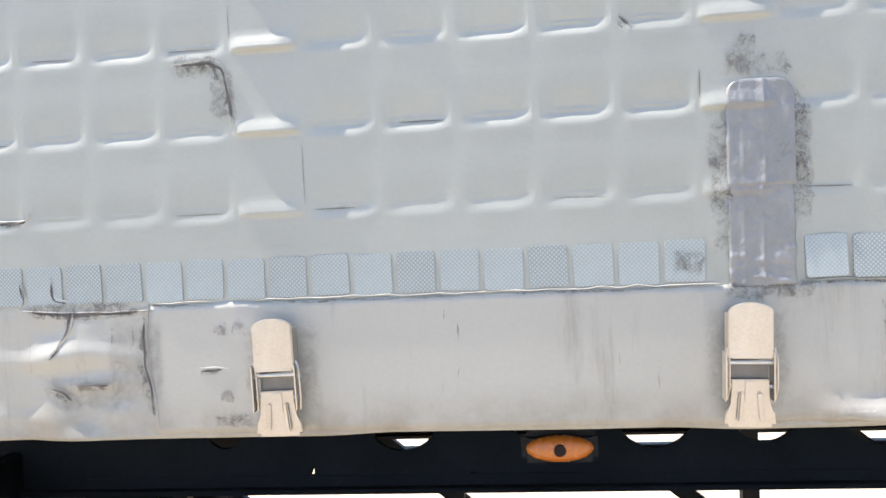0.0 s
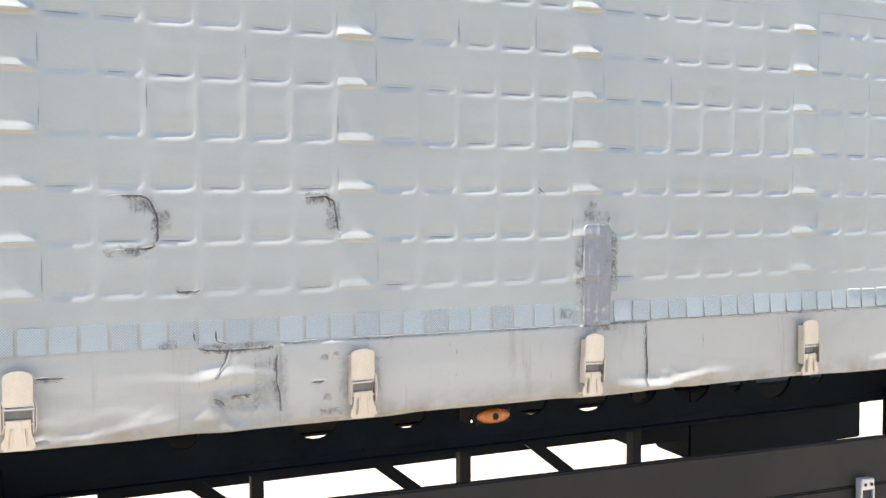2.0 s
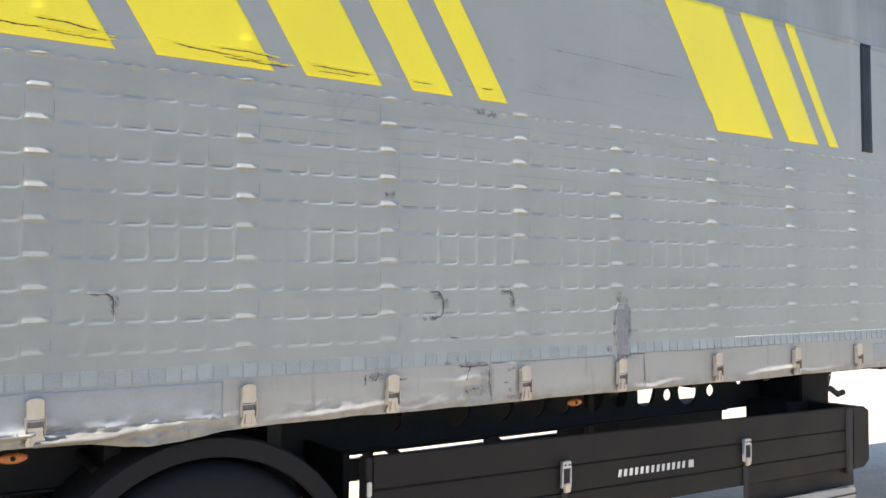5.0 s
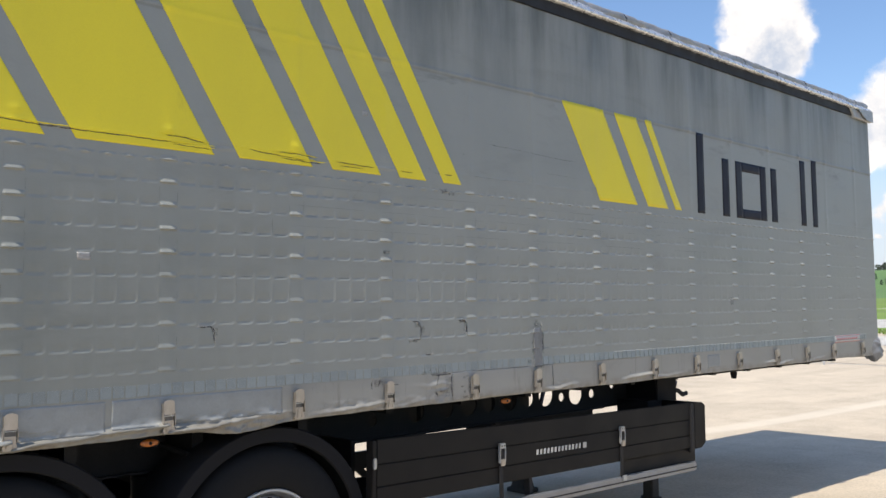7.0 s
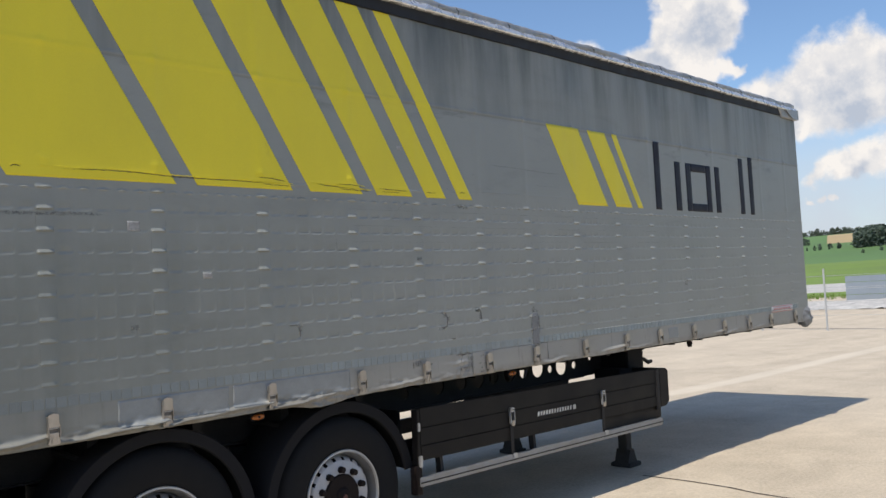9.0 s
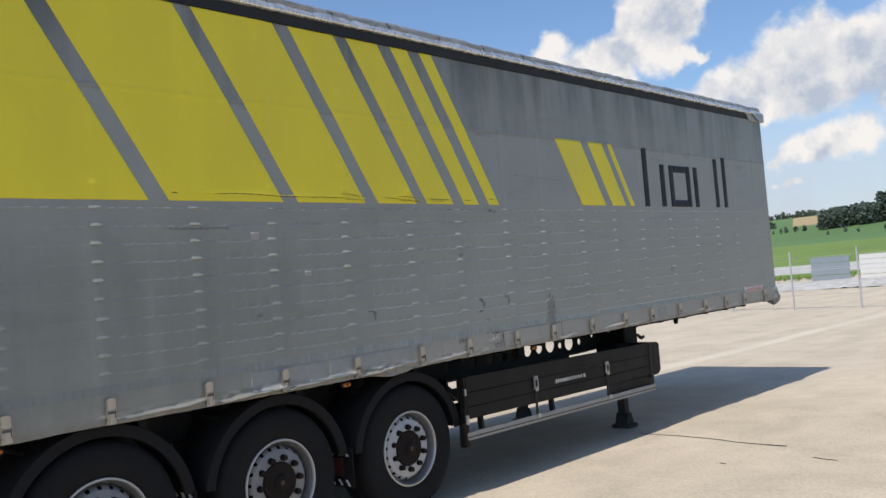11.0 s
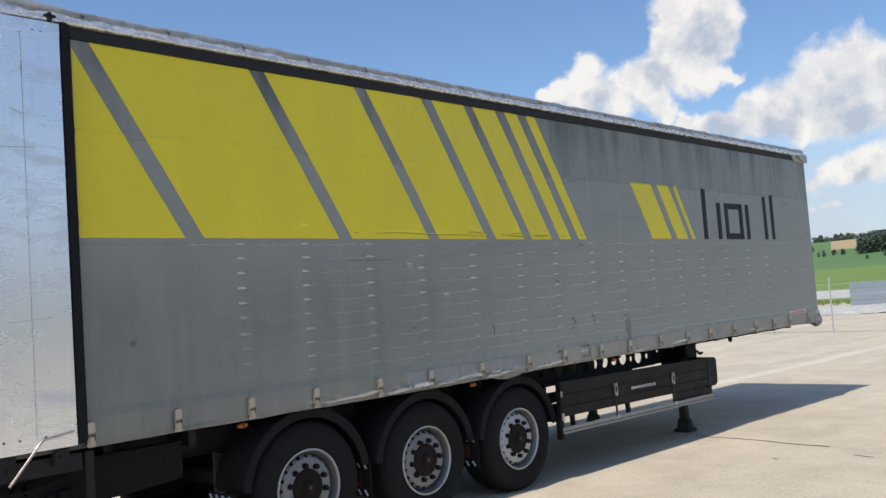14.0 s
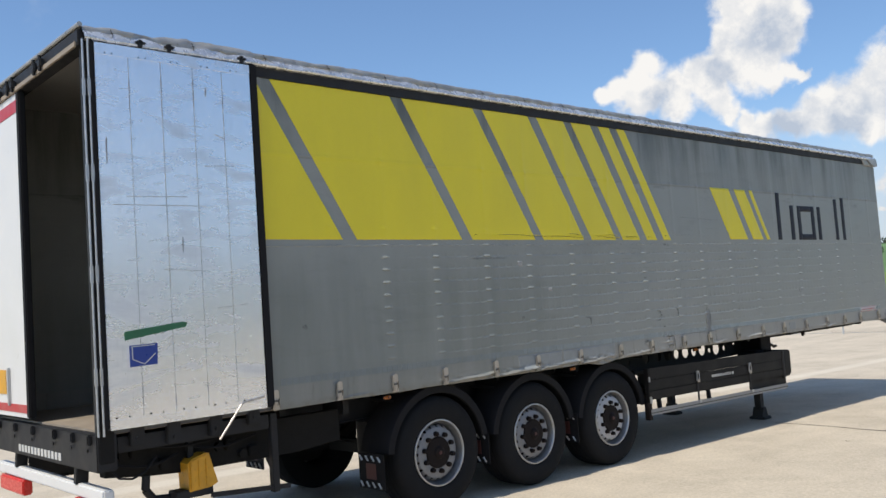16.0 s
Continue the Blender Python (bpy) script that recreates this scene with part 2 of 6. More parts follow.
def residue_material(lo=0.40, hi=0.70, tone=(0.095, 0.085, 0.083), strength=0.75):
    """Ragged dark glue, dirt and painted shade, broken up so that the tarpaulin shows between."""
    m = bpy.data.materials.new("dark_residue_shade")
    m.use_nodes = True
    tree = m.node_tree
    bsdf = tree.nodes["Principled BSDF"]
    co = tree.nodes.new("ShaderNodeTexCoord").outputs["Object"]
    span = tree.nodes.new("ShaderNodeSeparateXYZ")
    tree.links.new(tree.nodes.new("ShaderNodeTexCoord").outputs["UV"], span.inputs[0])
    fade = None
    for axis, reach in ((0, 0.7), (1, 0.95)):
        u = span.outputs[axis]
        bow = math_node(tree, "MULTIPLY", math_node(tree, "MULTIPLY", u, math_node(tree, "SUBTRACT", 1.0, u)), 4.0)
        bow = smooth(tree, bow, 0.0, reach)
        fade = bow if fade is None else math_node(tree, "MULTIPLY", fade, bow)
    ragged = math_node(tree, "ADD", math_node(tree, "MULTIPLY", noise_node(tree, co, 60.0, 9.0, 0.72, 0.8), 0.75), math_node(tree, "MULTIPLY", noise_node(tree, co, 260.0, 3.0, 0.6, 1.5), 0.25))
    mask = smooth(tree, math_node(tree, "ADD", ragged, math_node(tree, "MULTIPLY", math_node(tree, "SUBTRACT", fade, 1.0), 0.42)), lo, hi)
    bsdf.inputs["Base Color"].default_value = (*tone, 1)
    bsdf.inputs["Roughness"].default_value = 0.8
    tree.links.new(math_node(tree, "MULTIPLY", mask, strength), bsdf.inputs["Alpha"])
    return m


def reflective_material():
    """Retro-reflective sheet with a fine honeycomb."""
    m = mat("reflective_tape_sheet", (0.198, 0.229, 0.237), 0.34, 0.0, var=0.1, scale=20, random_value=0.12, bump=0.05)
    tree = m.node_tree
    bsdf = tree.nodes["Principled BSDF"]
    co = tree.nodes.new("ShaderNodeTexCoord").outputs["Object"]
    cells = tree.nodes.new("ShaderNodeTexVoronoi")
    cells.feature, cells.voronoi_dimensions = "F1", "2D"
    cells.inputs["Scale"].default_value, cells.inputs["Randomness"].default_value = 250.0, 0.0
    turned = tree.nodes.new("ShaderNodeMapping")
    turned.inputs["Rotation"].default_value = (radians(-90), 0, 0)
    tree.links.new(co, turned.inputs[0])
    skew = tree.nodes.new("ShaderNodeMapping")
    skew.inputs["Rotation"].default_value = (0, 0, radians(45))
    tree.links.new(turned.outputs[0], skew.inputs[0])
    tree.links.new(skew.outputs[0], cells.inputs["Vector"])
    old = bsdf.inputs["Base Color"].links[0].from_socket
    lines = smooth(tree, cells.outputs["Distance"], 0.22, 0.40)
    dotted = mix_colour(tree, lines, (0.288, 0.322, 0.328), old)
    where = tree.nodes.new("ShaderNodeSeparateXYZ")
    tree.links.new(tree.nodes.new("ShaderNodeNewGeometry").outputs["Position"], where.inputs[0])
    # squares turn darker towards the rear, as the tarpaulin does
    rear_tone = smooth(tree, where.outputs[0], 1.4, -1.4, 0.0, 0.6)
    tree.links.new(mix_colour(tree, rear_tone, dotted, (0.135, 0.148, 0.145)), bsdf.inputs["Base Color"])
    return m


def aluminium_material():
    """Bare rolled sheet: hazy gloss, rubbed and smudged in level bands, with fine upright brushing."""
    m = mat("bare_aluminium_sheet", (0.89, 0.895, 0.92), 0.30, 0.90, var=0.05, scale=1.6, fine=60, bump=0.012, streak=0.8)
    tree = m.node_tree
    bsdf = tree.nodes["Principled BSDF"]
    co = tree.nodes.new("ShaderNodeTexCoord").outputs["Object"]
    level = tree.nodes.new("ShaderNodeMapping")
    level.inputs["Scale"].default_value = (0.8, 1.0, 2.6)
    tree.links.new(co, level.inputs[0])
    upright = tree.nodes.new("ShaderNodeMapping")
    upright.inputs["Scale"].default_value = (5.0, 1.0, 0.5)
    tree.links.new(co, upright.inputs[0])
    smudge = smooth(tree, noise_node(tree, level.outputs[0], 1.9, 6.0, 0.62, 0.6), 0.46, 0.74)
    rubbed = smooth(tree, noise_node(tree, level.outputs[0], 5.0, 4.0, 0.6, 0.8), 0.50, 0.80)
    brushed = noise_node(tree, upright.outputs[0], 9.0, 5.0, 0.6)
    old = bsdf.inputs["Base Color"].links[0].from_socket
    colour = mix_colour(tree, math_node(tree, "MULTIPLY", smudge, 0.36), old, (0.44, 0.46, 0.49))
    colour = mix_colour(tree, math_node(tree, "MULTIPLY", rubbed, 0.22), colour, (0.52, 0.53, 0.55))
    colour = mix_colour(tree, smooth(tree, brushed, 0.5, 0.8, 0.0, 0.22), colour, (0.50, 0.51, 0.54))
    tree.links.new(colour, bsdf.inputs["Base Color"])
    gloss = math_node(tree, "ADD", smooth(tree, smudge, 0.0, 1.0, 0.25, 0.40), math_node(tree, "MULTIPLY", rubbed, 0.10))
    tree.links.new(gloss, bsdf.inputs["Roughness"])
    return m


def concrete_material():
    """Pale weathered yard concrete: cloudy patches, trowel streaks, fine aggregate and dark specks."""
    m = bpy.data.materials.new("yard_concrete")
    m.use_nodes = True
    tree = m.node_tree
    bsdf = tree.nodes["Principled BSDF"]
    co = tree.nodes.new("ShaderNodeTexCoord").outputs["Object"]
    stretch = tree.nodes.new("ShaderNodeMapping")
    stretch.inputs["Rotation"].default_value = (0, 0, radians(-24))
    stretch.inputs["Scale"].default_value = (0.25, 1.6, 1.0)
    tree.links.new(co, stretch.inputs[0])
    clouds = noise_node(tree, co, 0.16, 6.0, 0.6)
    patches = noise_node(tree, co, 1.3, 7.0, 0.65, 0.5)
    streaks = noise_node(tree, stretch.outputs[0], 0.7, 6.0, 0.6)
    grain = noise_node(tree, co, 34.0, 4.0, 0.7)
    value = math_node(tree, "ADD", 1.0, math_node(tree, "MULTIPLY", math_node(tree, "SUBTRACT", clouds, 0.5), 0.35))
    for part_noise, amount in ((patches, 0.55), (streaks, 0.45), (grain, 0.85)):
        value = math_node(tree, "ADD", value, math_node(tree, "MULTIPLY", math_node(tree, "SUBTRACT", part_noise, 0.5), amount))
    colour = mix_colour(tree, 1.0, (0.475, 0.408, 0.315), value, "MULTIPLY")
    worn = smooth(tree, patches, 0.58, 0.74)
    colour = mix_colour(tree, math_node(tree, "MULTIPLY", worn, 0.35), colour, (0.54, 0.48, 0.39))
    # a pale strip of newer concrete across the yard
    sep = tree.nodes.new("ShaderNodeSeparateXYZ")
    tree.links.new(co, sep.inputs[0])
    off = math_node(tree, "ABSOLUTE", math_node(tree, "ADD", sep.outputs[1], math_node(tree, "ADD", math_node(tree, "MULTIPLY", sep.outputs[0], 0.06), -3.85)))
    strip = math_node(tree, "MULTIPLY", smooth(tree, off, 0.30, 0.12), smooth(tree, streaks, 0.25, 0.6, 0.4, 1.0))
    colour = mix_colour(tree, math_node(tree, "MULTIPLY", strip, 0.55), colour, (0.62, 0.56, 0.46))
    specks = smooth(tree, noise_node(tree, co, 12.0, 6.0, 0.7), 0.66, 0.74)
    colour = mix_colour(tree, math_node(tree, "MULTIPLY", specks, 0.5), colour, (0.20, 0.17, 0.13))
    tree.links.new(colour, bsdf.inputs["Base Color"])
    bsdf.inputs["Roughness"].default_value = 0.88
    bsdf.inputs["Specular IOR Level"].default_value = 0.3
    b = tree.nodes.new("ShaderNodeBump")
    b.inputs["Strength"].default_value, b.inputs["Distance"].default_value = 0.5, 0.008
    tree.links.new(math_node(tree, "ADD", grain, patches), b.inputs["Height"])
    tree.links.new(b.outputs[0], bsdf.inputs["Normal"])
    return m


M = dict(
    curtain=curtain_material(),
    yellow=mat("yellow_print", (0.735, 0.61, 0.026), 0.42, var=0.08, scale=1.5, fine=150, bump=0.08, streak=0.3, stain=(0.30, 0.24, 0.03), stain_at=0.66),
    navy=mat("navy_print", (0.014, 0.016, 0.026), 0.6, var=0.15, scale=4, bump=0.06, spec=0.25),
    black_strip=mat("black_rubber_strip", (0.008, 0.0082, 0.010), 0.65, var=0.3, scale=8, streak=0.4),
    chassis=mat("black_chassis_paint", (0.021, 0.021, 0.0225), 0.55, var=0.4, scale=5, stain=(0.032, 0.029, 0.026), stain_at=0.62, spec=0.2),
    box=mat("dark_brown_panel", (0.0098, 0.0087, 0.0082), 0.6, var=0.25, scale=3, stain=(0.022, 0.019, 0.017), stain_at=0.66, spec=0.22),
    rubber=mat("tyre_rubber", (0.0105, 0.0108, 0.0118), 0.85, var=0.25, scale=9, bump=0.3, spec=0.2),
    disc=mat("pale_wheel_disc", (0.21, 0.213, 0.222), 0.5, 0.2, var=0.15, scale=18, stain=(0.12, 0.10, 0.085), stain_at=0.64),
    rim=mat("silver_rim", (0.17, 0.172, 0.176), 0.36, 0.5, var=0.2, scale=14, stain=(0.09, 0.07, 0.055), stain_at=0.60),
    hub=mat("dark_hub", (0.011, 0.0075, 0.007), 0.75, 0.0, var=0.3, scale=25, stain=(0.07, 0.028, 0.017), stain_at=0.60, spec=0.2),
    steel=mat("stainless_steel", (0.46, 0.42, 0.375), 0.4, 0.85, var=0.22, scale=22, streak=0.4, stain=(0.24, 0.20, 0.16), stain_at=0.6, fine=300, bump=0.08, random_value=0.05),
    tension_plate=mat("dull_steel_plate", (0.14, 0.135, 0.13), 0.45, 0.6, var=0.3, scale=30, streak=0.3),
    galv=mat("galvanised_steel", (0.45, 0.46, 0.47), 0.45, 0.8, var=0.2, scale=18),
    alu=aluminium_material(),
    edge_roll=mat("silver_edge_hem", (0.70, 0.70, 0.695), 0.27, 0.7, var=0.3, scale=12, stain=(0.16, 0.15, 0.14), stain_at=0.62, bump=0.3, relief=0.006),
    roof=mat("crumpled_silver_tarp", (0.33, 0.328, 0.32), 0.36, 0.4, var=0.3, scale=9, stain=(0.12, 0.115, 0.11), stain_at=0.60, bump=0.4, relief=0.01),
    amber=mat("amber_lens", (0.34, 0.10, 0.016), 0.25, var=0.15, scale=60, fine=600, bump=0.3),
    red=mat("red_lens", (0.55, 0.02, 0.015), 0.25, var=0.15, scale=60),
    patch=mat("silver_repair_tape", (0.168, 0.173, 0.179), 0.36, 0.0, var=0.2, scale=25, bump=0.4, relief=0.004),
    pale_patch=mat("pale_blue_repair_sheet", (0.246, 0.258, 0.255), 0.42, var=0.15, scale=12, stain=(0.15, 0.14, 0.12), stain_at=0.62),
    residue=residue_material(),
    tape=reflective_material(),
    tape_lip=mat("bright_tape_edge", (0.36, 0.385, 0.395), 0.4, var=0.15, scale=30),
    white=mat("white_paint", (0.63, 0.625, 0.61), 0.4, var=0.06, scale=5, stain=(0.45, 0.42, 0.36), stain_at=0.64),
    post_grey=mat("pale_grey_paint", (0.42, 0.43, 0.44), 0.45, 0.2, var=0.1, scale=5, stain=(0.25, 0.24, 0.22), stain_at=0.64),
    cap_red=mat("dull_red_plastic", (0.07, 0.022, 0.020), 0.5, var=0.2),
    red_paint=mat("red_marking", (0.42, 0.03, 0.035), 0.4, var=0.12),
    blue=mat("blue_sticker", (0.015, 0.045, 0.25), 0.35, var=0.12, scale=14),
    green=mat("green_tape", (0.02, 0.12, 0.055), 0.5, var=0.12, scale=14),
    chock=mat("yellow_plastic", (0.60, 0.30, 0.02), 0.5, var=0.2, scale=12, stain=(0.15, 0.10, 0.04), stain_at=0.6),
    wood=mat("plywood_floor", (0.27, 0.22, 0.165), 0.6, var=0.25, scale=6),
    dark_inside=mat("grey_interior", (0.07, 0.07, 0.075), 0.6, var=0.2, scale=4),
    concrete=concrete_material(),
    gravel=mat("white_gravel", (0.42, 0.41, 0.385), 0.95, var=0.45, scale=1.4, fine=5),
    meadow=mat("meadow", (0.13, 0.205, 0.034), 0.9, var=0.35, scale=0.05, fine=1.2, bump=0, stain=(0.16, 0.18, 0.06), stain_at=0.55),
    field=mat("green_field", (0.085, 0.165, 0.05), 0.95, var=0.2, scale=0.01, fine=0.3, bump=0),
    stubble=mat("stubble_field", (0.36, 0.27, 0.14), 0.95, var=0.15, scale=0.02, fine=0.3, bump=0),
    forest=mat("far_foliage", (0.058, 0.082, 0.062), 0.95, var=0.5, scale=0.08, fine=0.6, bump=0),
    crack=mat("dark_crack", (0.035, 0.029, 0.025), 0.9, var=0.3),
    joint=mat("dark_rubber_seal", (0.013, 0.013, 0.0145), 0.7, var=0.2, scale=10, spec=0.12),
    text_white=mat("white_print", (0.50, 0.50, 0.48), 0.45, var=0.12, scale=40),
    rail_alu=mat("weathered_aluminium", (0.27, 0.28, 0.295), 0.42, 0.6, var=0.2, scale=9),
    tear=mat("pale_torn_coating", (0.30, 0.295, 0.285), 0.5, var=0.3, scale=60),
    residue_shade=residue_material(0.22, 0.50, (0.060, 0.053, 0.052), 0.85),
    grime=residue_material(0.30, 0.72, (0.12, 0.11, 0.105), 0.32),
    crease=mat("dark_crease_line", (0.13, 0.132, 0.13), 0.8, var=0.4, scale=40),
    dusty=mat("dusty_dark_steel", (0.045, 0.044, 0.043), 0.85, var=0.35, scale=7, spec=0.15),
    blue_paint=mat("dark_blue_paint", (0.02, 0.03, 0.075), 0.5, var=0.3, scale=12),
    disc_clean=mat("white_wheel_disc", (0.42, 0.425, 0.44), 0.5, 0.1, var=0.12, scale=18, stain=(0.2, 0.18, 0.16), stain_at=0.66),
    muddy=mat("muddy_black_paint", (0.012, 0.0115, 0.011), 0.8, var=0.5, scale=14, stain=(0.06, 0.052, 0.042), stain_at=0.64, spec=0.15),
    drip=mat("grey_drip_dirt", (0.24, 0.255, 0.285), 0.6, 0.3, var=0.4, scale=60),
    grey_sheet=mat("grey_blue_sheet", (0.26, 0.30, 0.34), 0.5, 0.2, var=0.1, scale=1),
)


# ---------------------------------------------------------------- mesh helpers
def box(bm, x0, x1, y0, y1, z0, z1, bevel=0.0, turn=None):
    made = bmesh.ops.create_cube(bm, size=1.0)["verts"]
    for v in made:
        v.co = Vector(((v.co.x + 0.5) * (x1 - x0) + x0, (v.co.y + 0.5) * (y1 - y0) + y0, (v.co.z + 0.5) * (z1 - z0) + z0))
    if bevel:
        edges = list({e for v in made for e in v.link_edges})
        got = bmesh.ops.bevel(bm, geom=edges, offset=bevel, segments=2, affect="EDGES")
        made = list({v for f in got["faces"] for v in f.verts} | {v for v in made if v.is_valid})
    if turn is not None:
        bmesh.ops.transform(bm, matrix=turn, verts=made)
    return made


def bar(bm, a, b, w, d=None, bevel=0.0):
    """A square bar from a to b."""
    a, b = Vector(a), Vector(b)
    d = d or w
    m = Matrix.Translation((a + b) / 2) @ (b - a).to_track_quat("Z", "X").to_matrix().to_4x4()
    h = (b - a).length / 2
    box(bm, -w / 2, w / 2, -d / 2, d / 2, -h, h, bevel, m)


def rod(bm, a, b, r, seg=10, r2=None):
    a, b = Vector(a), Vector(b)
    m = Matrix.Translation((a + b) / 2) @ (b - a).to_track_quat("Z", "X").to_matrix().to_4x4()
    bmesh.ops.create_cone(bm, cap_ends=True, segments=seg, radius1=r, radius2=r if r2 is None else r2, depth=(b - a).length, matrix=m)


def pipe(bm, points, r, seg=8):
    for a, b in zip(points, points[1:]):
        rod(bm, a, b, r, seg)


def prism(bm, outline, y0, y1, bevel=0.0):
    """Extrudes an outline of (x, z) from y0 to y1."""
    front = [bm.verts.new((x, y0, z)) for x, z in outline]
    back = [bm.verts.new((x, y1, z)) for x, z in outline]
    n = len(outline)
    faces = [bm.faces.new(front), bm.faces.new(back[::-1])]
    faces += [bm.faces.new((front[i], back[i], back[(i + 1) % n], front[(i + 1) % n])) for i in range(n)]
    if bevel:
        bmesh.ops.bevel(bm, geom=list(faces[0].edges), offset=bevel, segments=2, affect="EDGES")
    return front + back


def lathe(bm, profile, seg=48, closed=False):
    """Turns a profile of (radius, y) round the y axis."""
    rings = []
    for r, y in profile:
        rings.append([bm.verts.new((r * math.cos(2 * math.pi * i / seg), y, r * math.sin(2 * math.pi * i / seg))) for i in range(seg)])
    if closed:
        rings.append(rings[0])
    for p, q in zip(rings, rings[1:]):
        for i in range(seg):
            bm.faces.new((p[i], p[(i + 1) % seg], q[(i + 1) % seg], q[i]))


def mesh_of(bm, name, material, shade=True):
    bmesh.ops.recalc_face_normals(bm, faces=bm.faces)
    me = bpy.data.meshes.new(name)
    bm.to_mesh(me)
    bm.free()
    me.materials.append(material)
    if shade:
        me.polygons.foreach_set("use_smooth", [True] * len(me.polygons))
        me.set_sharp_from_angle(angle=radians(38))
    return me


def place(name, me, parent=None, at=(0, 0, 0), label="", kind="", turn=None):
    ob = new(name, me)
    if parent is not None:
        ob.parent = parent
    ob.matrix_basis = Matrix.Translation(at) @ (turn if turn is not None else Matrix())
    return tagged(ob, label=label, kind=kind)


def part(name, bm, material, parent, label="", at=(0, 0, 0), kind=""):
    return place(name, mesh_of(bm, name, material), parent, at, label, kind)


def grid_mesh(name, X, Y, Z, material, flip=False, uv=False):
    """A sheet over a two-dimensional grid of points."""
    rows, cols = X.shape
    me = bpy.data.meshes.new(name)
    idx = np.arange(rows * cols).reshape(rows, cols)
    quads = np.stack((idx[:-1, :-1], idx[:-1, 1:], idx[1:, 1:], idx[1:, :-1]), -1).reshape(-1, 4)
    if flip:
        quads = quads[:, ::-1]
    me.vertices.add(rows * cols)
    me.vertices.foreach_set("co", np.stack((X, Y, Z), -1).astype(np.float32).ravel())
    me.loops.add(quads.size)
    me.loops.foreach_set("vertex_index", quads.astype(np.int32).ravel())
    me.polygons.add(len(quads))
    me.polygons.foreach_set("loop_start", np.arange(0, quads.size, 4, dtype=np.int32))
    me.polygons.foreach_set("use_smooth", np.ones(len(quads), dtype=bool))
    me.update(calc_edges=True)
    me.validate()
    me.materials.append(material)
    if uv:
        v = quads.ravel()
        grid = np.stack(((v % cols) / (cols - 1), (v // cols) / (rows - 1)), -1)
        me.uv_layers.new(name="span").data.foreach_set("uv", grid.astype(np.float32).ravel())
    return me


def value_noise(x, z, seed=0):
    """Smooth lattice noise from -1 to 1."""
    x, z = np.asarray(x, float), np.asarray(z, float)
    i, j = np.floor(x).astype(np.int64), np.floor(z).astype(np.int64)
    u, v = x - i, z - j
    u, v = u * u * (3 - 2 * u), v * v * (3 - 2 * v)

    def h(a, b):
        n = (a * 374761393 + b * 668265263 + seed * 1442695041) & 0xFFFFFFFF
        n = ((n ^ (n >> 13)) * 1274126177) & 0xFFFFFFFF
        return ((n ^ (n >> 16)) & 0xFFFF) / 32767.5 - 1.0

    return (h(i, j) * (1 - u) + h(i + 1, j) * u) * (1 - v) + (h(i, j + 1) * (1 - u) + h(i + 1, j + 1) * u) * v


def bell(d, w):
    return np.exp(-(d / w) ** 2)


# ---------------------------------------------------------------- ground, yard and distance
def terrain(x, y):
    """The height of the land: a flat yard, then meadows that rise to a hill."""
    d = np.hypot(x, y)
    az = np.degrees(np.arctan2(y, x))
    near = -0.0155 * np.clip(x, -10.0, 13.0)
    rise = near + np.clip((d - 95.0) / 140.0, 0, 1) ** 2 * 2.6
    hill = 1 / (1 + np.exp(-(d - 600.0) / 120.0))
    hill = np.where(d > 75, hill, 0) * np.clip((d - 180) / 300, 0, 1)
    height = 31 + 6 * np.clip((18 - az) / 4, 0, 1) + 5 * np.cos(np.radians((az - 10) * 6)) + 2.5 * value_noise(az / 5.0, d / 400.0, 5)
    return rise + hill * height


def make_ground():
    radii = np.concatenate((np.linspace(0, 60, 61), np.geomspace(63, 4500, 110)))
    angles = np.radians(np.arange(0, 360.01, 1.5))
    R, A = np.meshgrid(radii, angles, indexing="ij")
    X, Y = R * np.cos(A) + 3.0, R * np.sin(A)
    Z = terrain(X, Y)
    me = grid_mesh("ground", X, Y, Z, M["concrete"])
    for key in ("gravel", "meadow", "field", "stubble"):
        me.materials.append(M[key])
    n = len(me.polygons)
    centre = np.empty(n * 3)
    me.polygons.foreach_get("center", centre)
    c = centre.reshape(-1, 3)
    d = np.hypot(c[:, 0], c[:, 1])
    az = np.degrees(np.arctan2(c[:, 1], c[:, 0]))
    which = np.zeros(n, dtype=np.int32)
    which[(d > 63) & (d < 76)] = 2
    which[(d > 76) & (d < 116)] = 1
    which[(d > 48) & (c[:, 1] < -30)] = 2
    which[(d > 116) & ((c[:, 1] > -8) | (d > 420))] = 2
    patch = value_noise(az / 7.0 + 3.3, np.log(np.maximum(d, 1)) * 5.0, 9)
    which[(d > 300)] = 3
    which[(d > 820) & (patch > 0.3)] = 4
    which[(d > 540) & (d < 740) & (az > 17.9) & (az < 19.9)] = 4
    which[(d > 420) & (d < 520) & (az > 20.8) & (az < 27)] = 4
    me.polygons.foreach_set("material_index", which)
    ob = new("ground", me)
    if ob.data.polygons[0].normal.z < 0:
        me.flip_normals()
    return tagged(ob, label="pale sunlit concrete yard running out into green meadows and hills", kind="structure")


make_ground()

# ---------------------------------------------------------------- the trailer
trailer = tagged(new("semi_trailer"), label="grey curtain-sided semi-trailer with yellow stripes, parked on a concrete yard", category="trailer")
REAR, FRONT, WIDTH = -4.44, 9.19, 2.5
BUCKLES = [-3.07, -2.46, -1.865, -1.267, -0.595, 0.02, 0.71, 1.43, 2.042, 2.730, 3.327, 4.033, 4.71, 5.325, 6.025, 6.725, 7.355, 7.965, 8.70]
ROWS = [1.453, 1.560, 1.669, 1.778, 1.899, 2.009, 2.121, 2.235, 2.345, 2.455]


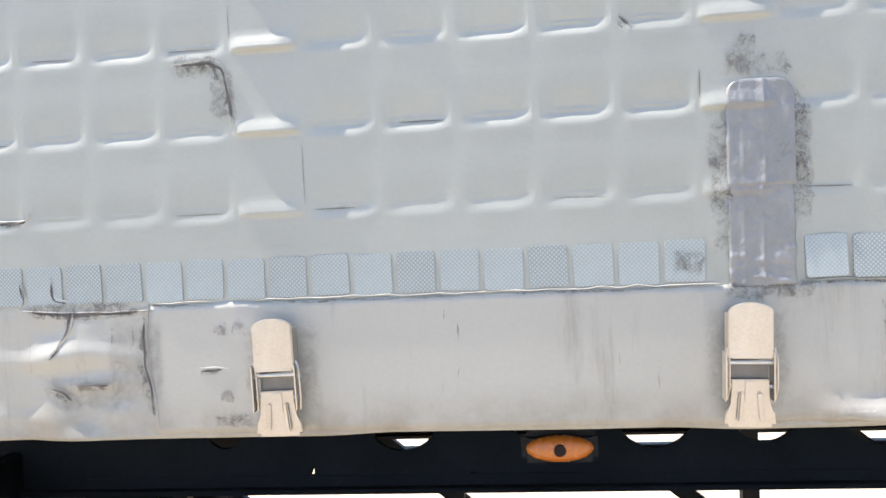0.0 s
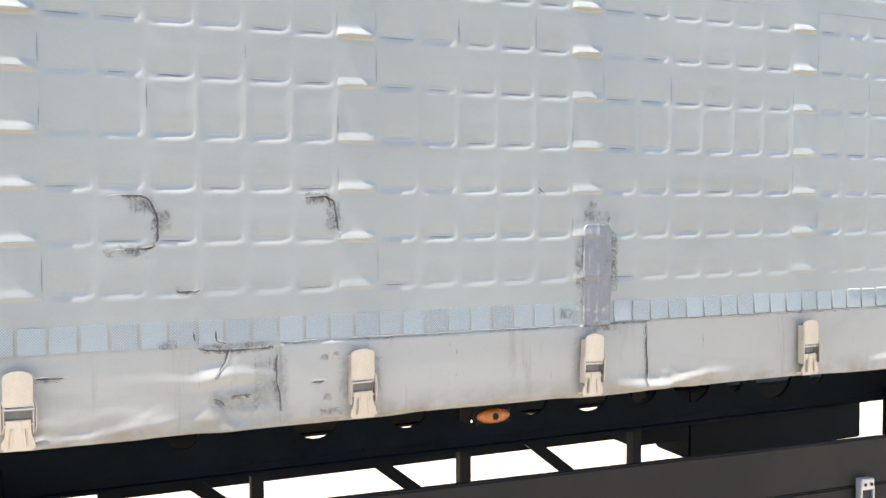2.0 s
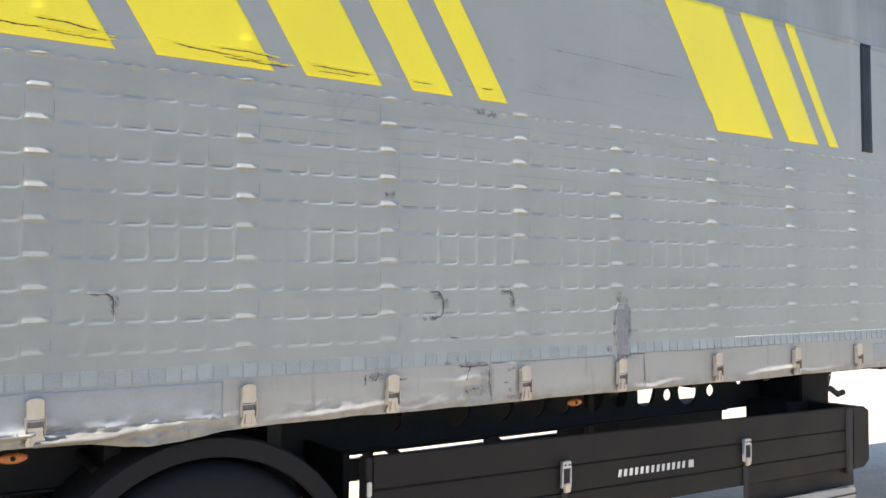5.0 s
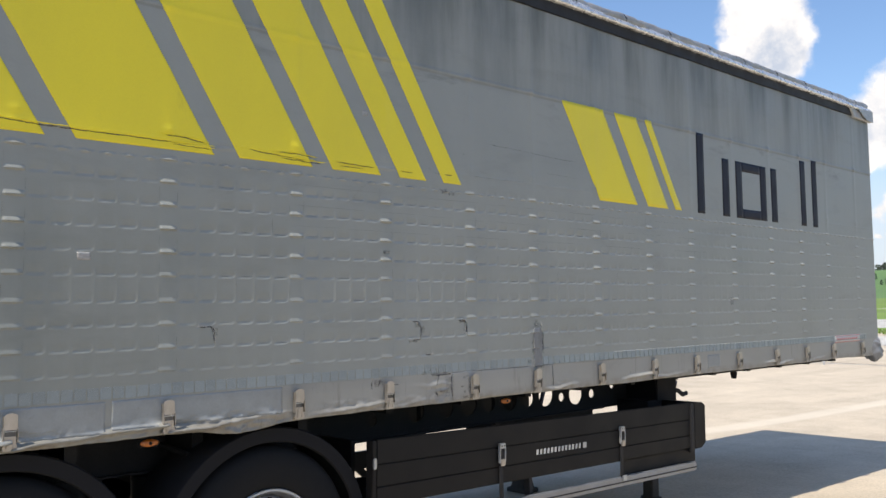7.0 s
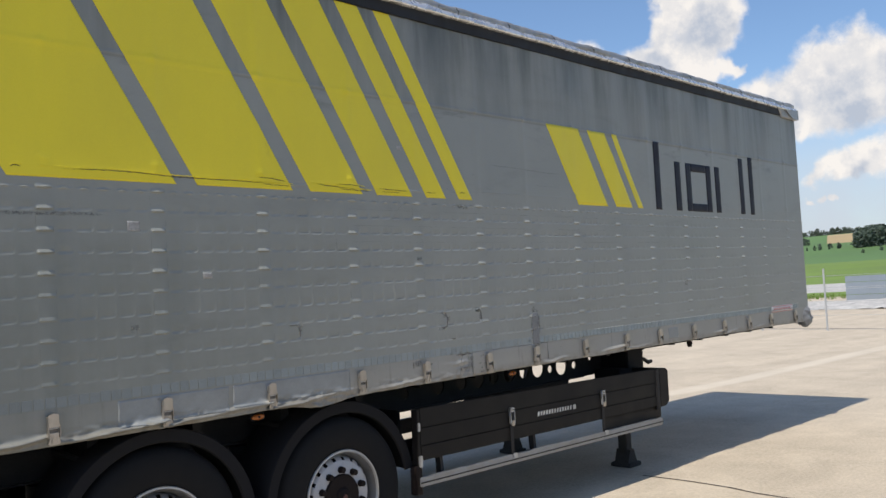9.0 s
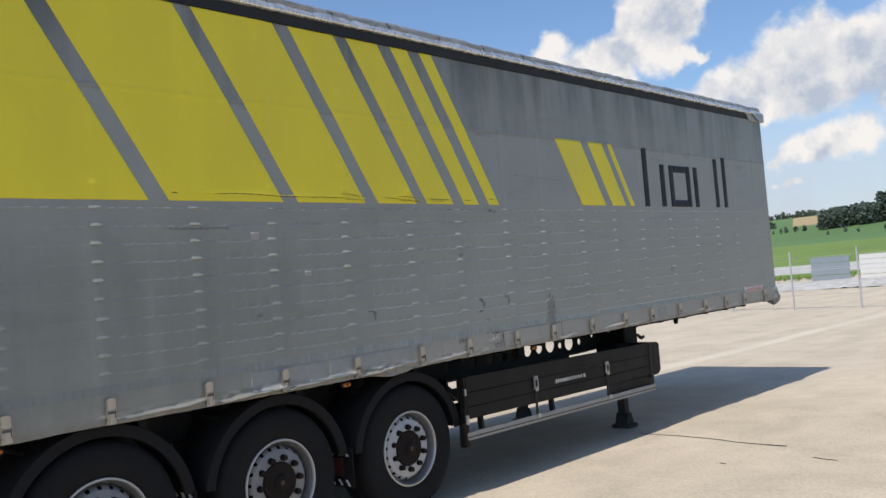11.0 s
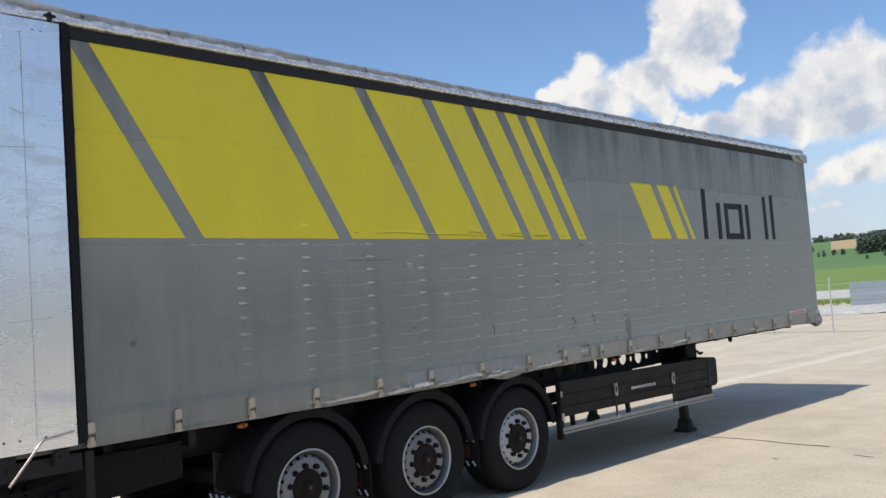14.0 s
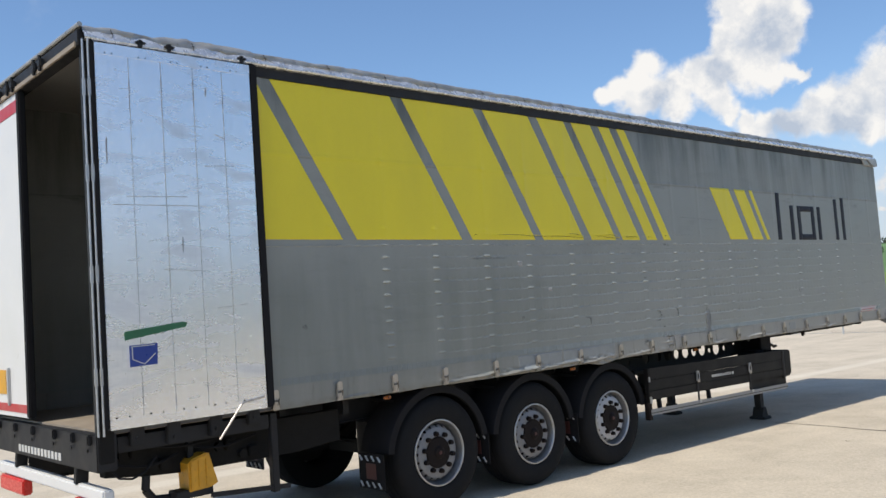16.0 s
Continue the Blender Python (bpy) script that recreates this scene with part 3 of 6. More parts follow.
def lift(x, z):
    """Height of a mark on the middle of the curtain, where the cloth has stretched."""
    if z >= 2.5 or not 1.3 < x < 5.0:
        return z
    return float(np.interp(z, (1.0, 1.156, 1.448, 1.551, 1.658, 1.763, 1.876, 1.983, 2.085, 2.187, 2.290, 2.392, 2.506), [1.0, 1.156] + ROWS + [2.506]))



def cell_edges():
    edges = []
    for a, b in zip(BUCKLES, BUCKLES[1:]):
        n = max(2, round((b - a - 0.09) / 0.1))
        edges += [a - 0.045] + [a + 0.045 + (b - a - 0.09) * k / n for k in range(n)]
    return np.array(edges + [BUCKLES[-1] - 0.045, BUCKLES[-1] + 0.045, 9.0, 9.3])


EDGES = cell_edges()


def swell(x, z):
    """The slow bulges of the hanging tarpaulin, outwards in metres."""
    out = 0.0032 * value_noise(x * 1.1, z * 0.5, 1) + 0.0014 * value_noise(x * 3.3, z * 0.6, 2)
    return out * np.clip((z - 1.30) / 0.25, 0.25, 1)


def hem_line(x):
    """The lower edge of the tarpaulin, which sags over one wheel."""
    return 1.156 - 0.036 * bell(x - 1.10, 0.20) + 0.004 * value_noise(x * 2.1, 0.0 * x, 7) + 0.0025 * value_noise(x * 9.0, 0.0 * x, 8)


def relief(x, z):
    """How far the tarpaulin stands out, in metres, with the pockets that the lashing straps press into it."""
    out = swell(x, z)
    pos = np.interp(x, EDGES, np.arange(len(EDGES)))
    cell, u = np.floor(pos), pos - np.floor(pos)
    strap = np.min(np.abs(x[..., None] - np.array(BUCKLES)), axis=-1) < 0.045
    calm = np.interp(x, (-1.25, -1.15, 0.4, 1.4, 4.2, 4.9, 5.3, 6.0, 6.8, 9.0), (0.15, 0.70, 0.80, 1.0, 1.0, 0.45, 0.3, 0.5, 0.28, 0.2))
    zone = np.clip((x + 2.05) / 0.15, 0, 1) * np.where(strap, np.clip((9.4 - x) / 2.0, 0.45, 1), calm)
    inner = np.clip((u - 0.07) / 0.86, 0, 1)
    lens = np.clip(np.minimum(inner / 0.17, (1 - inner) / 0.11), 0, 1)
    lens = lens * lens * (3 - 2 * lens)
    for k, row in enumerate(ROWS):
        rand = 0.8 + 0.35 * value_noise(cell * 1.7 + 0.3, np.full_like(x, k * 3.1), 11)
        rand = np.where(strap, rand * 0.4 + 0.62, rand) * zone
        if k in (0, 9):
            rand = rand * 0.6
        d = z - (row + np.where(strap, 0.0, 0.016 * np.clip((u - 0.70) / 0.30, 0, 1) ** 2))
        # the cloth sinks in slowly and comes out again over a bright lip, with a pinched line inside
        deep = 0.0047 if k < 6 else 0.0052
        sunk = np.interp(d, (-0.030, -0.011, -0.007, 0.003, 0.008, 0.015, 0.042), (0.0, 0.22, 0.12, -0.85, -1.0, -0.72, 0.0))
        pinch = bell(d - 0.0075, 0.0016) * np.clip(np.minimum(u - 0.22, 0.74 - u) / 0.06, 0, 1) * np.clip(value_noise(cell * 2.3, np.full_like(x, k * 1.7), 12) * 2 + 1.0, 0, 1)
        press = deep * sunk * lens + 0.0017 * pinch * (k < 6)
        # where a strap crosses, the cloth stands out as a flat step over a sharp crease
        bulge = (0.0076 if k < 5 else 0.0160) * np.interp(d, (-0.016, -0.006, -0.0035, 0.0005, 0.009, 0.019), (0.0, -0.08, 0.06, 1.0, 0.60, 0.0)) * (0.75 + 0.25 * u)
        out = out + rand * np.where(strap, bulge * np.clip(u / 0.09, 0, 1) * np.clip((1 - u) / 0.24, 0, 1) ** 0.7, press)
    tall = np.clip((z - 1.40) / 0.05, 0, 1) * np.clip((2.49 - z) / 0.05, 0, 1) * np.clip((x + 2.05) / 0.15, 0, 1) * calm
    ridge = 0.00008 * (bell(u, 0.10) + bell(u - 1.0, 0.10)) * tall * (0.8 + 0.5 * value_noise(x * 2.3, z * 2.0, 13))
    ribs = np.clip((z - 1.772) / 0.02, 0, 1) * np.clip((1.893 - z) / 0.02, 0, 1)
    out = out + ridge * (1 + 17.0 * ribs)
    # welded seam with its row of small bumps, and the seams above
    out = out + 0.0105 * bell(z - 2.455, 0.006) * (0.05 + 0.95 * np.clip(1 - np.abs(u - 0.5) / 0.28, 0, 1))
    out = out + 0.0042 * bell(z - 3.205, 0.013) + 0.0012 * bell(z - 3.16, 0.01) + 0.0012 * bell(z - 2.572, 0.006)
    post = np.max(bell(x[..., None] - np.array(BUCKLES), 0.028), axis=-1)
    out = out + 0.0065 * post * np.clip((z - 2.46) / 0.1, 0, 1) * (0.35 + 0.65 * value_noise(x * 0.9, z * 1.3, 14) ** 2 + 1.2 * bell(z - 3.205, 0.02) + 1.0 * bell(z - 2.605, 0.014))
    # soft vertical folds of the upper part
    out = out + 0.0016 * np.clip((z - 2.5) / 0.2, 0, 1) * value_noise(x * 5.5, z * 0.35, 4)
    # a long fold above the lower edge of the print
    fold = 2.548 + 0.010 * value_noise(x * 3.1, 0 * x, 51) + 0.004 * value_noise(x * 11.0, 0 * x, 52)
    out = out + 0.0042 * bell(z - fold, 0.007) * np.clip((x + 0.75) / 0.2, 0, 1) * np.clip((2.25 - x) / 0.2, 0, 1) * (0.6 + 0.6 * value_noise(x * 5, 0 * x, 53))
    # crumpled hem
    low = np.clip((1.338 - z) / 0.03, 0, 1)
    along = np.clip(0.6 * value_noise(x * 1.9 + 0.4, 0 * x, 21) - 0.05 + 1.1 * np.clip((x + 1.45) / 0.3, 0, 1) * np.clip((1.45 - x) / 0.1, 0, 1) + 0.9 * bell(x - 3.62, 0.22) + 0.7 * bell(x - 1.75, 0.2), 0, 1.3)
    along = along * (1 - np.clip((x - 2.50) / 0.04, 0, 1) * np.clip((3.44 - x) / 0.03, 0, 1))
    crumple = value_noise(x * 17 + z * 22, z * 30, 23) + 0.6 * value_noise(x * 41 - z * 30, z * 55, 26)
    pull = np.interp(x, BUCKLES, np.arange(len(BUCKLES))) % 1.0
    crest = 1.166 + 0.034 * pull + 0.008 * value_noise(x * 6.5, 0 * x, 22)
    puff = np.clip(0.75 + 0.8 * value_noise(x * 3.7, 0 * x, 27), 0.1, 1.4)
    out = out + low * (0.034 * along * puff * bell(z - crest, 0.011) + (0.0055 + 0.004 * np.clip((x + 0.4) / 0.1, 0, 1) * np.clip((1.4 - x) / 0.1, 0, 1)) * crumple * along * np.clip((1.235 - z) / 0.035, 0, 1))
    worn = bell(x - 2.43, 0.12) * np.clip((2.545 - x) / 0.01, 0, 1)
    out = out + low * 0.0055 * bell(z - 1.236 - 0.006 * value_noise(x * 14, 0 * x, 28), 0.010) * bell(x - 2.46, 0.07) * np.clip((2.545 - x) / 0.01, 0, 1)
    out = out + low * worn * (0.006 * bell(z - 1.268 - 0.01 * value_noise(x * 11, 0 * x, 25), 0.014) + 0.004 * value_noise(x * 22, z * 26, 24))
    return out


def sheet(name, x0, x1, z0, z1, proud, material, parent, step=0.03, lean=0.0, label="", jag=0.0, kind=""):
    """A thin sheet that lies on the tarpaulin. lean: how far the top is shifted along x; jag: how ragged its edges are."""
    z0, z1 = lift(x0, z0), lift(x0, z1)
    nu, nv = max(2, int(abs(x1 - x0) / step) + 2), max(2, int(abs(z1 - z0) / step) + 2)
    U, V = np.meshgrid(np.linspace(0, 1, nu), np.linspace(0, 1, nv))
    X = x0 + (x1 - x0) * U + lean * V
    Z = z0 + (z1 - z0) * V
    if jag:
        X = X + jag * value_noise(Z * 90, U * 3, 31) * np.abs(2 * U - 1) ** 3
        Z = Z + jag * value_noise(X * 90, V * 3, 32) * np.abs(2 * V - 1) ** 3
    X = np.clip(X, -3.077, FRONT)
    Y = -relief(X, Z) - proud
    # a turned-back rim gives the sheet its thickness
    X2 = np.pad(X, 1, mode="edge")
    Z2 = np.pad(Z, 1, mode="edge")
    Y2 = np.pad(Y, 1, mode="edge")
    edge = np.ones_like(X2, dtype=bool)
    edge[1:-1, 1:-1] = False
    Y2[edge] += proud * (0.9 if proud > 0.0006 else 0.3)
    return place(name, grid_mesh(name, X2, Y2, Z2, material, uv=True), parent, label=label, kind=kind)


def make_curtain():
    edges = EDGES[(EDGES > -2.2) & (EDGES < FRONT - 0.05)]
    xs = np.concatenate((np.arange(-3.08, -0.8, 0.02), np.arange(-0.8, 4.4, 0.0105), np.arange(4.4, FRONT - 0.02, 0.016), [FRONT - 0.02], edges, edges - 0.004, edges + 0.004))
    xs = np.unique(np.round(xs, 3))
    close = np.array([-0.024, -0.016, -0.012, -0.0085, -0.005, -0.002, 0.001, 0.004, 0.006, 0.0075, 0.009, 0.012, 0.016, 0.020, 0.027, 0.034])
    zs = np.concatenate([np.linspace(0, 1, 38)[:-1] * 0.19 + 1.15, np.arange(1.34, 2.47, 0.02), np.arange(2.44, 2.475, 0.005), np.arange(2.47, 3.84, 0.028), np.arange(3.175, 3.236, 0.0065), np.arange(2.53, 2.59, 0.007), [3.84]] + [row + close for row in ROWS])
    zs = np.unique(np.round(zs, 4))
    X, Z = np.meshgrid(xs, zs)
    hem = hem_line(X)
    Z = np.where(Z < 1.34, hem + (Z - 1.15) * (1.34 - hem) / 0.19, Z)
    Y = -relief(X, Z)
    # the front end is drawn round the corner post
    for dx, y in ((0.014, 0.006), (0.02, 0.022), (0.02, 0.10)):
        X = np.hstack((X, np.full((len(zs), 1), FRONT - 0.02 + dx)))
        Y = np.hstack((Y, np.full((len(zs), 1), y)))
        Z = np.hstack((Z, Z[:, -1:]))
    X = np.vstack((X[:1], X))
    Y = np.vstack((Y[:1] + 0.02, Y))
    Z = np.vstack((Z[:1] + 0.004, Z))
    return place("curtain", grid_mesh("curtain", X, Y, Z, M["curtain"]), trailer, label="weathered grey tarpaulin side curtain with pressed-in strap pockets")


curtain = make_curtain()

# printed stripes: left and right edge at the foot
for a, b in ((-2.166, -0.914), (-0.773, 0.140), (0.273, 0.948), (1.088, 1.533), (1.666, 2.006), (2.152, 2.357), (2.503, 2.655)):
    sheet("yellow_stripe", a, b, 2.506, 3.822, 0.0022, M["yellow"], curtain, 0.012, -0.793)
sheet("yellow_stripe", -3.9, -2.315, 2.506, 3.822, 0.0022, M["yellow"], curtain, 0.012, -0.793)
for a, b in ((4.085, 4.565), (4.708, 4.996), (5.105, 5.198)):
    sheet("yellow_stripe", a, b, 2.517, 3.207, 0.0022, M["yellow"], curtain, 0.03, -0.424)
# the dark emblem beside them, as plain bars
for x0, x1, z0, z1 in ((5.445, 5.562, 2.515, 3.205), (5.862, 5.978, 2.515, 3.03), (6.10, 6.215, 2.515, 3.03), (6.555, 6.668, 2.515, 3.03), (6.215, 6.555, 2.515, 2.60), (6.215, 6.555, 2.945, 3.03),
                       (6.765, 6.88, 2.515, 3.03), (7.375, 7.49, 2.515, 3.17), (7.645, 7.755, 2.515, 3.20)):
    sheet("emblem_bar", x0, x1, z0, z1, 0.0026, M["navy"], curtain, 0.03)
plate = sheet("maker_plate", 8.03, 8.66, 1.322, 1.396, 0.004, M["text_white"], curtain, 0.03, label="small white and red sign")
for k in range(10):
    sheet("red_bar", 8.09 + 0.052 * k, 8.112 + 0.052 * k, 1.349, 1.369, 0.006, M["red_paint"], plate, 0.03)
for x0, x1, z0, z1 in ((8.035, 8.655, 1.325, 1.329), (8.035, 8.655, 1.389, 1.393)):
    sheet("red_bar", x0, x1, z0, z1, 0.006, M["red_paint"], plate, 0.03)

# repairs, tears and glue on the tarpaulin
def tape_piece(z0, z1, x0, x1, proud, rounded, seed, label=""):
    """A piece of silver tape pressed over the tarpaulin: rounded top, creases and a few blisters."""
    U, V = np.meshgrid(np.linspace(0, 1, 46), np.linspace(0, 1, max(24, int((z1 - z0) / 0.0028))))
    Z = z0 + (z1 - z0) * V
    mid, half, r = (x0 + x1) / 2, (x1 - x0) / 2, 0.022
    d = np.clip(z1 - Z, 0, r) if rounded else np.full_like(Z, r)
    X = mid + (2 * U - 1) * (half - r + np.sqrt(r * r - (r - d) ** 2)) + 0.0008 * value_noise(Z * 120, U * 0 + seed, seed)
    crease = 0.0016 * bell(X - mid - 0.002 - 0.002 * value_noise(Z * 9, 0 * Z, seed), 0.0022) + 0.0008 * bell(X - mid + 0.022, 0.003)
    crease = crease + 0.0007 * value_noise(X * 130, Z * 35, seed + 1) + 0.0004 * value_noise(X * 300, Z * 260, seed + 2)
    low = np.clip((1.40 - Z) / 0.03, 0, 1)
    crease = crease + low * (0.0026 * np.clip(value_noise(X * 70 + Z * 40, Z * 150, seed + 3), 0, 1))
    lip = 0.0015 * bell(Z - (z1 if rounded else z1 + 1), 0.002)
    Y = -relief(X, Z) * 0.6 - proud - crease - lip
    Y[:, 0] += proud * 0.8
    Y[:, -1] += proud * 0.8
    Y[0] += proud * 0.8
    Y[-1] += proud * 0.8
    return place("repair_patch", grid_mesh("repair_patch", X, Y, Z, M["patch"]), curtain, label=label)


tape_piece(1.334, 1.475, 3.311, 3.392, 0.0034, False, 71, "silver repair tape strip")
tape_piece(1.458, 1.591, 3.311, 3.395, 0.0050, True, 75)
for x0, x1, z0, z1 in ((3.290, 3.318, 1.36, 1.59), (3.294, 3.316, 1.35, 1.48), (3.386, 3.414, 1.36, 1.60), (3.388, 3.408, 1.42, 1.60), (3.30, 3.40, 1.578, 1.622), (3.322, 3.352, 1.60, 1.642), (3.24, 3.285, 1.345, 1.385), (3.29, 3.43, 1.312, 1.342),
                       (2.29, 2.33, 1.56, 1.625), (2.245, 2.30, 1.60, 1.645), (2.60, 2.675, 1.62, 1.662), (2.655, 2.69, 1.55, 1.65), (2.19, 2.29, 1.52, 1.548), (0.93, 0.975, 1.60, 1.66), (-0.17, -0.11, 1.69, 1.735),
                       (2.36, 2.56, 1.318, 1.346), (2.63, 2.70, 1.170, 1.188), (2.642, 2.658, 1.291, 1.307), (2.668, 2.684, 1.291, 1.307), (2.648, 2.662, 1.204, 1.218),
                       (1.93, 2.02, 1.28, 1.335), (-2.78, -2.72, 1.76, 1.82), (5.91, 5.99, 1.71, 1.81), (2.01, 2.07, 2.01, 2.045), (2.30, 2.34, 1.33, 1.36)):
    sheet("dirt_mark", x0, x1, z0, z1, 0.0032, M["residue"], curtain, 0.006, jag=0.004)
sheet("dirt_mark", 2.49, 2.57, 1.168, 1.34, 0.003, M["grime"], curtain, 0.01)
sheet("dirt_mark", 2.39, 2.52, 1.19, 1.25, 0.003, M["grime"], curtain, 0.01)
# halo of dirt and painted shadow round the two nearest buckles
for x in (2.73, 3.326):
    sheet("dirt_mark", x - 0.055, x + 0.06, 1.165, 1.33, 0.0012, M["grime"], curtain, 0.01)


def ribbon(name, points, width, proud, material, seed):
    """A ragged narrow strip that follows a bent line on the tarpaulin."""
    P = np.array([(px, lift(px, pz)) for px, pz in points], dtype=float)
    run = np.concatenate(([0], np.cumsum(np.hypot(*np.diff(P, axis=0).T))))
    s = np.arange(0, run[-1] + 0.003, 0.004)
    X, Z = np.interp(s, run, P[:, 0]), np.interp(s, run, P[:, 1])
    for _ in range(2):
        X[1:-1], Z[1:-1] = (X[:-2] + 2 * X[1:-1] + X[2:]) / 4, (Z[:-2] + 2 * Z[1:-1] + Z[2:]) / 4
    tx, tz = np.gradient(X), np.gradient(Z)
    n = np.hypot(tx, tz) + 1e-9
    half = width * (0.55 + 0.5 * np.abs(value_noise(s * 60, 0 * s, seed))) * np.clip(np.minimum(s, s[-1] - s) / 0.015, 0.1, 1)
    side = 0.0016 * value_noise(s * 45, 0 * s + 3, seed + 1)
    rows = [(side - half, 0.0), (side - half * 0.5, 0.7), (side, 1.0), (side + half * 0.5, 0.7), (side + half, 0.0)]
    GX = np.array([X - tz / n * o for o, _ in rows])
    GZ = np.array([Z + tx / n * o for o, _ in rows])
    GY = -relief(GX, GZ) - 0.0012 - proud * np.array([[h] for _, h in rows])
    return place(name, grid_mesh(name, GX, GY, GZ, material, uv=True), curtain)


tears = [((2.20, 1.641), (2.27, 1.645), (2.288, 1.636), (2.304, 1.60), (2.303, 1.555), (2.29, 1.540), (2.20, 1.532)),
         ((2.595, 1.640), (2.655, 1.645), (2.672, 1.636), (2.680, 1.59), (2.684, 1.550)),
         ((0.85, 1.652), (0.935, 1.656), (0.95, 1.64), (0.955, 1.56)), ((2.335, 1.462), (2.34, 1.452), (2.385, 1.452), (2.39, 1.462)),
         ((2.36, 1.333), (2.45, 1.325), (2.56, 1.328))]
scuffs = [((2.443, 1.335), (2.437, 1.304), (2.417, 1.274), (2.408, 1.264)), ((2.548, 1.335), (2.543, 1.28), (2.541, 1.255), (2.55, 1.224), (2.554, 1.176)),
          ((3.498, 1.338), (3.503, 1.25), (3.508, 1.172)), ((2.405, 1.227), (2.425, 1.222), (2.436, 1.207)), ((2.438, 1.230), (2.495, 1.231)), ((2.615, 1.246), (2.655, 1.247)),
          ((1.93, 1.33), (1.925, 1.27)), ((1.99, 1.335), (1.975, 1.285)), ((2.06, 1.292), (2.13, 1.291)), ((3.185, 1.668), (3.198, 1.655)), ((2.37, 1.372), (2.376, 1.345)), ((2.415, 1.375), (2.418, 1.345), (2.44, 1.340))]
for i, line in enumerate(tears + scuffs):
    ribbon("dirt_line", [(px - 0.004, pz - 0.004) for px, pz in line], 0.0085, 0.0004, M["residue"], 90 + i)
    ribbon("dirt_line", line, 0.0036, 0.0007, M["residue_shade"], 160 + i)
    ribbon("tear_edge", [(px + 0.0035, pz + 0.0025) for px, pz in line], 0.0010, 0.0011, M["tear"], 60 + i)
ribbon("dirt_line", [(-0.95, 2.318), (-0.8, 2.322), (-0.6, 2.320), (-0.2, 2.324)], 0.022, 0.0006, M["residue"], 126)
for i, (x0, x1) in enumerate(((2.56, 2.64), (2.70, 3.02), (3.02, 3.30), (3.40, 3.52), (3.55, 4.6))):
    ribbon("weld_edge", [(x0, 1.337), ((x0 + x1) / 2, 1.3375), (x1, 1.337)], 0.0011, 0.0022, M["tear"], 300 + i)
    ribbon("dirt_line", [(x0 - 0.02, 1.3335), (x1, 1.333)], 0.0035, 0.0012, M["residue"], 320 + i)
# short smudges down the hem
smudge = random.Random(8)
for i in range(46):
    x = smudge.choice((smudge.uniform(3.45, 4.6), smudge.uniform(1.4, 3.3), smudge.uniform(-2.9, 9.0)))
    z = smudge.uniform(1.22, 1.325)
    ribbon("dirt_line", [(x, z), (x + smudge.uniform(-0.004, 0.004), z - smudge.uniform(0.02, 0.07))], smudge.uniform(0.0012, 0.003), 0.0003, M["residue"], 130 + i)


for x0, x1, z0, z1, key in ((0.45, 1.34, 1.20, 1.333, "pale_patch"), (-0.25, 0.42, 1.19, 1.332, "pale_patch"), (2.551, 3.503, 1.163, 1.335, "curtain"),
                            (0.285, 0.345, 1.965, 2.0, "tear"), (-0.16, -0.09, 2.235, 2.29, "tear"), (1.875, 1.915, 2.84, 2.87, "tear"),
                            (3.99, 4.05, 2.765, 2.80, "tear"), (-0.70, -0.62, 2.51, 2.55, "amber"), (5.52, 5.72, 1.2, 1.31, "pale_patch")):
    sheet("repair_patch", x0, x1, z0, z1, 0.0003 if key == "pale_patch" else 0.0010, M[key], curtain, 0.01, jag=0.002)


# dirt and painted crease shade along the fold in the print, and scratches above and below it
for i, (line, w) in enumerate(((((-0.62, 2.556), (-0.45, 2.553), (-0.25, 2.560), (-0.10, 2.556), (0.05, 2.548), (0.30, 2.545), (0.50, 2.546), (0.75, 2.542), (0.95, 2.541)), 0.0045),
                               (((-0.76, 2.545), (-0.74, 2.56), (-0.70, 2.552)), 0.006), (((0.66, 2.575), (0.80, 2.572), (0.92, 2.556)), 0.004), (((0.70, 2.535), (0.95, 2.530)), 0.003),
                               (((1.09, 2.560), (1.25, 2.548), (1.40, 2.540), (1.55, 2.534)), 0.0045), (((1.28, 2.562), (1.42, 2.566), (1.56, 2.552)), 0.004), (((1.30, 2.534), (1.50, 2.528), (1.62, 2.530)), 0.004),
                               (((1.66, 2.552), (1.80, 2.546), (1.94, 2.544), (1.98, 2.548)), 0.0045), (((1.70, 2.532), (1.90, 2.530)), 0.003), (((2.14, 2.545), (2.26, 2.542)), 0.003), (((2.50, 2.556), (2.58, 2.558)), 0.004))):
    ribbon("dirt_line", line, w, 0.0035, M["residue_shade"], 200 + 2 * i)
    # raised yellow lip shaped to give the crease its highlight
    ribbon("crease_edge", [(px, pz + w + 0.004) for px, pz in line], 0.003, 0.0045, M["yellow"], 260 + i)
for i, (line, w) in enumerate(((((2.70, 2.80), (3.2, 2.79), (3.6, 2.775), (4.0, 2.77)), 0.006), (((2.62, 2.575), (3.0, 2.57), (3.35, 2.578)), 0.003), (((1.97, 2.44), (1.86, 2.36), (1.79, 2.28), (1.75, 2.265)), 0.0022),
                               (((2.35, 2.60), (2.42, 2.56), (2.50, 2.555)), 0.004), (((3.4, 2.66), (3.9, 2.655)), 0.003), (((2.66, 2.71), (2.70, 2.705)), 0.005), (((2.8, 2.62), (2.86, 2.60), (2.9, 2.60)), 0.003))):
    ribbon("dirt_line", line, w, 0.001, M["residue"], 230 + i)
for x0, x1, z0, z1 in ((2.46, 2.53, 2.37, 2.42), (2.53, 2.60, 2.37, 2.395)):
    sheet("dirt_mark", x0, x1, z0, z1, 0.003, M["residue"], curtain, 0.01, jag=0.01)


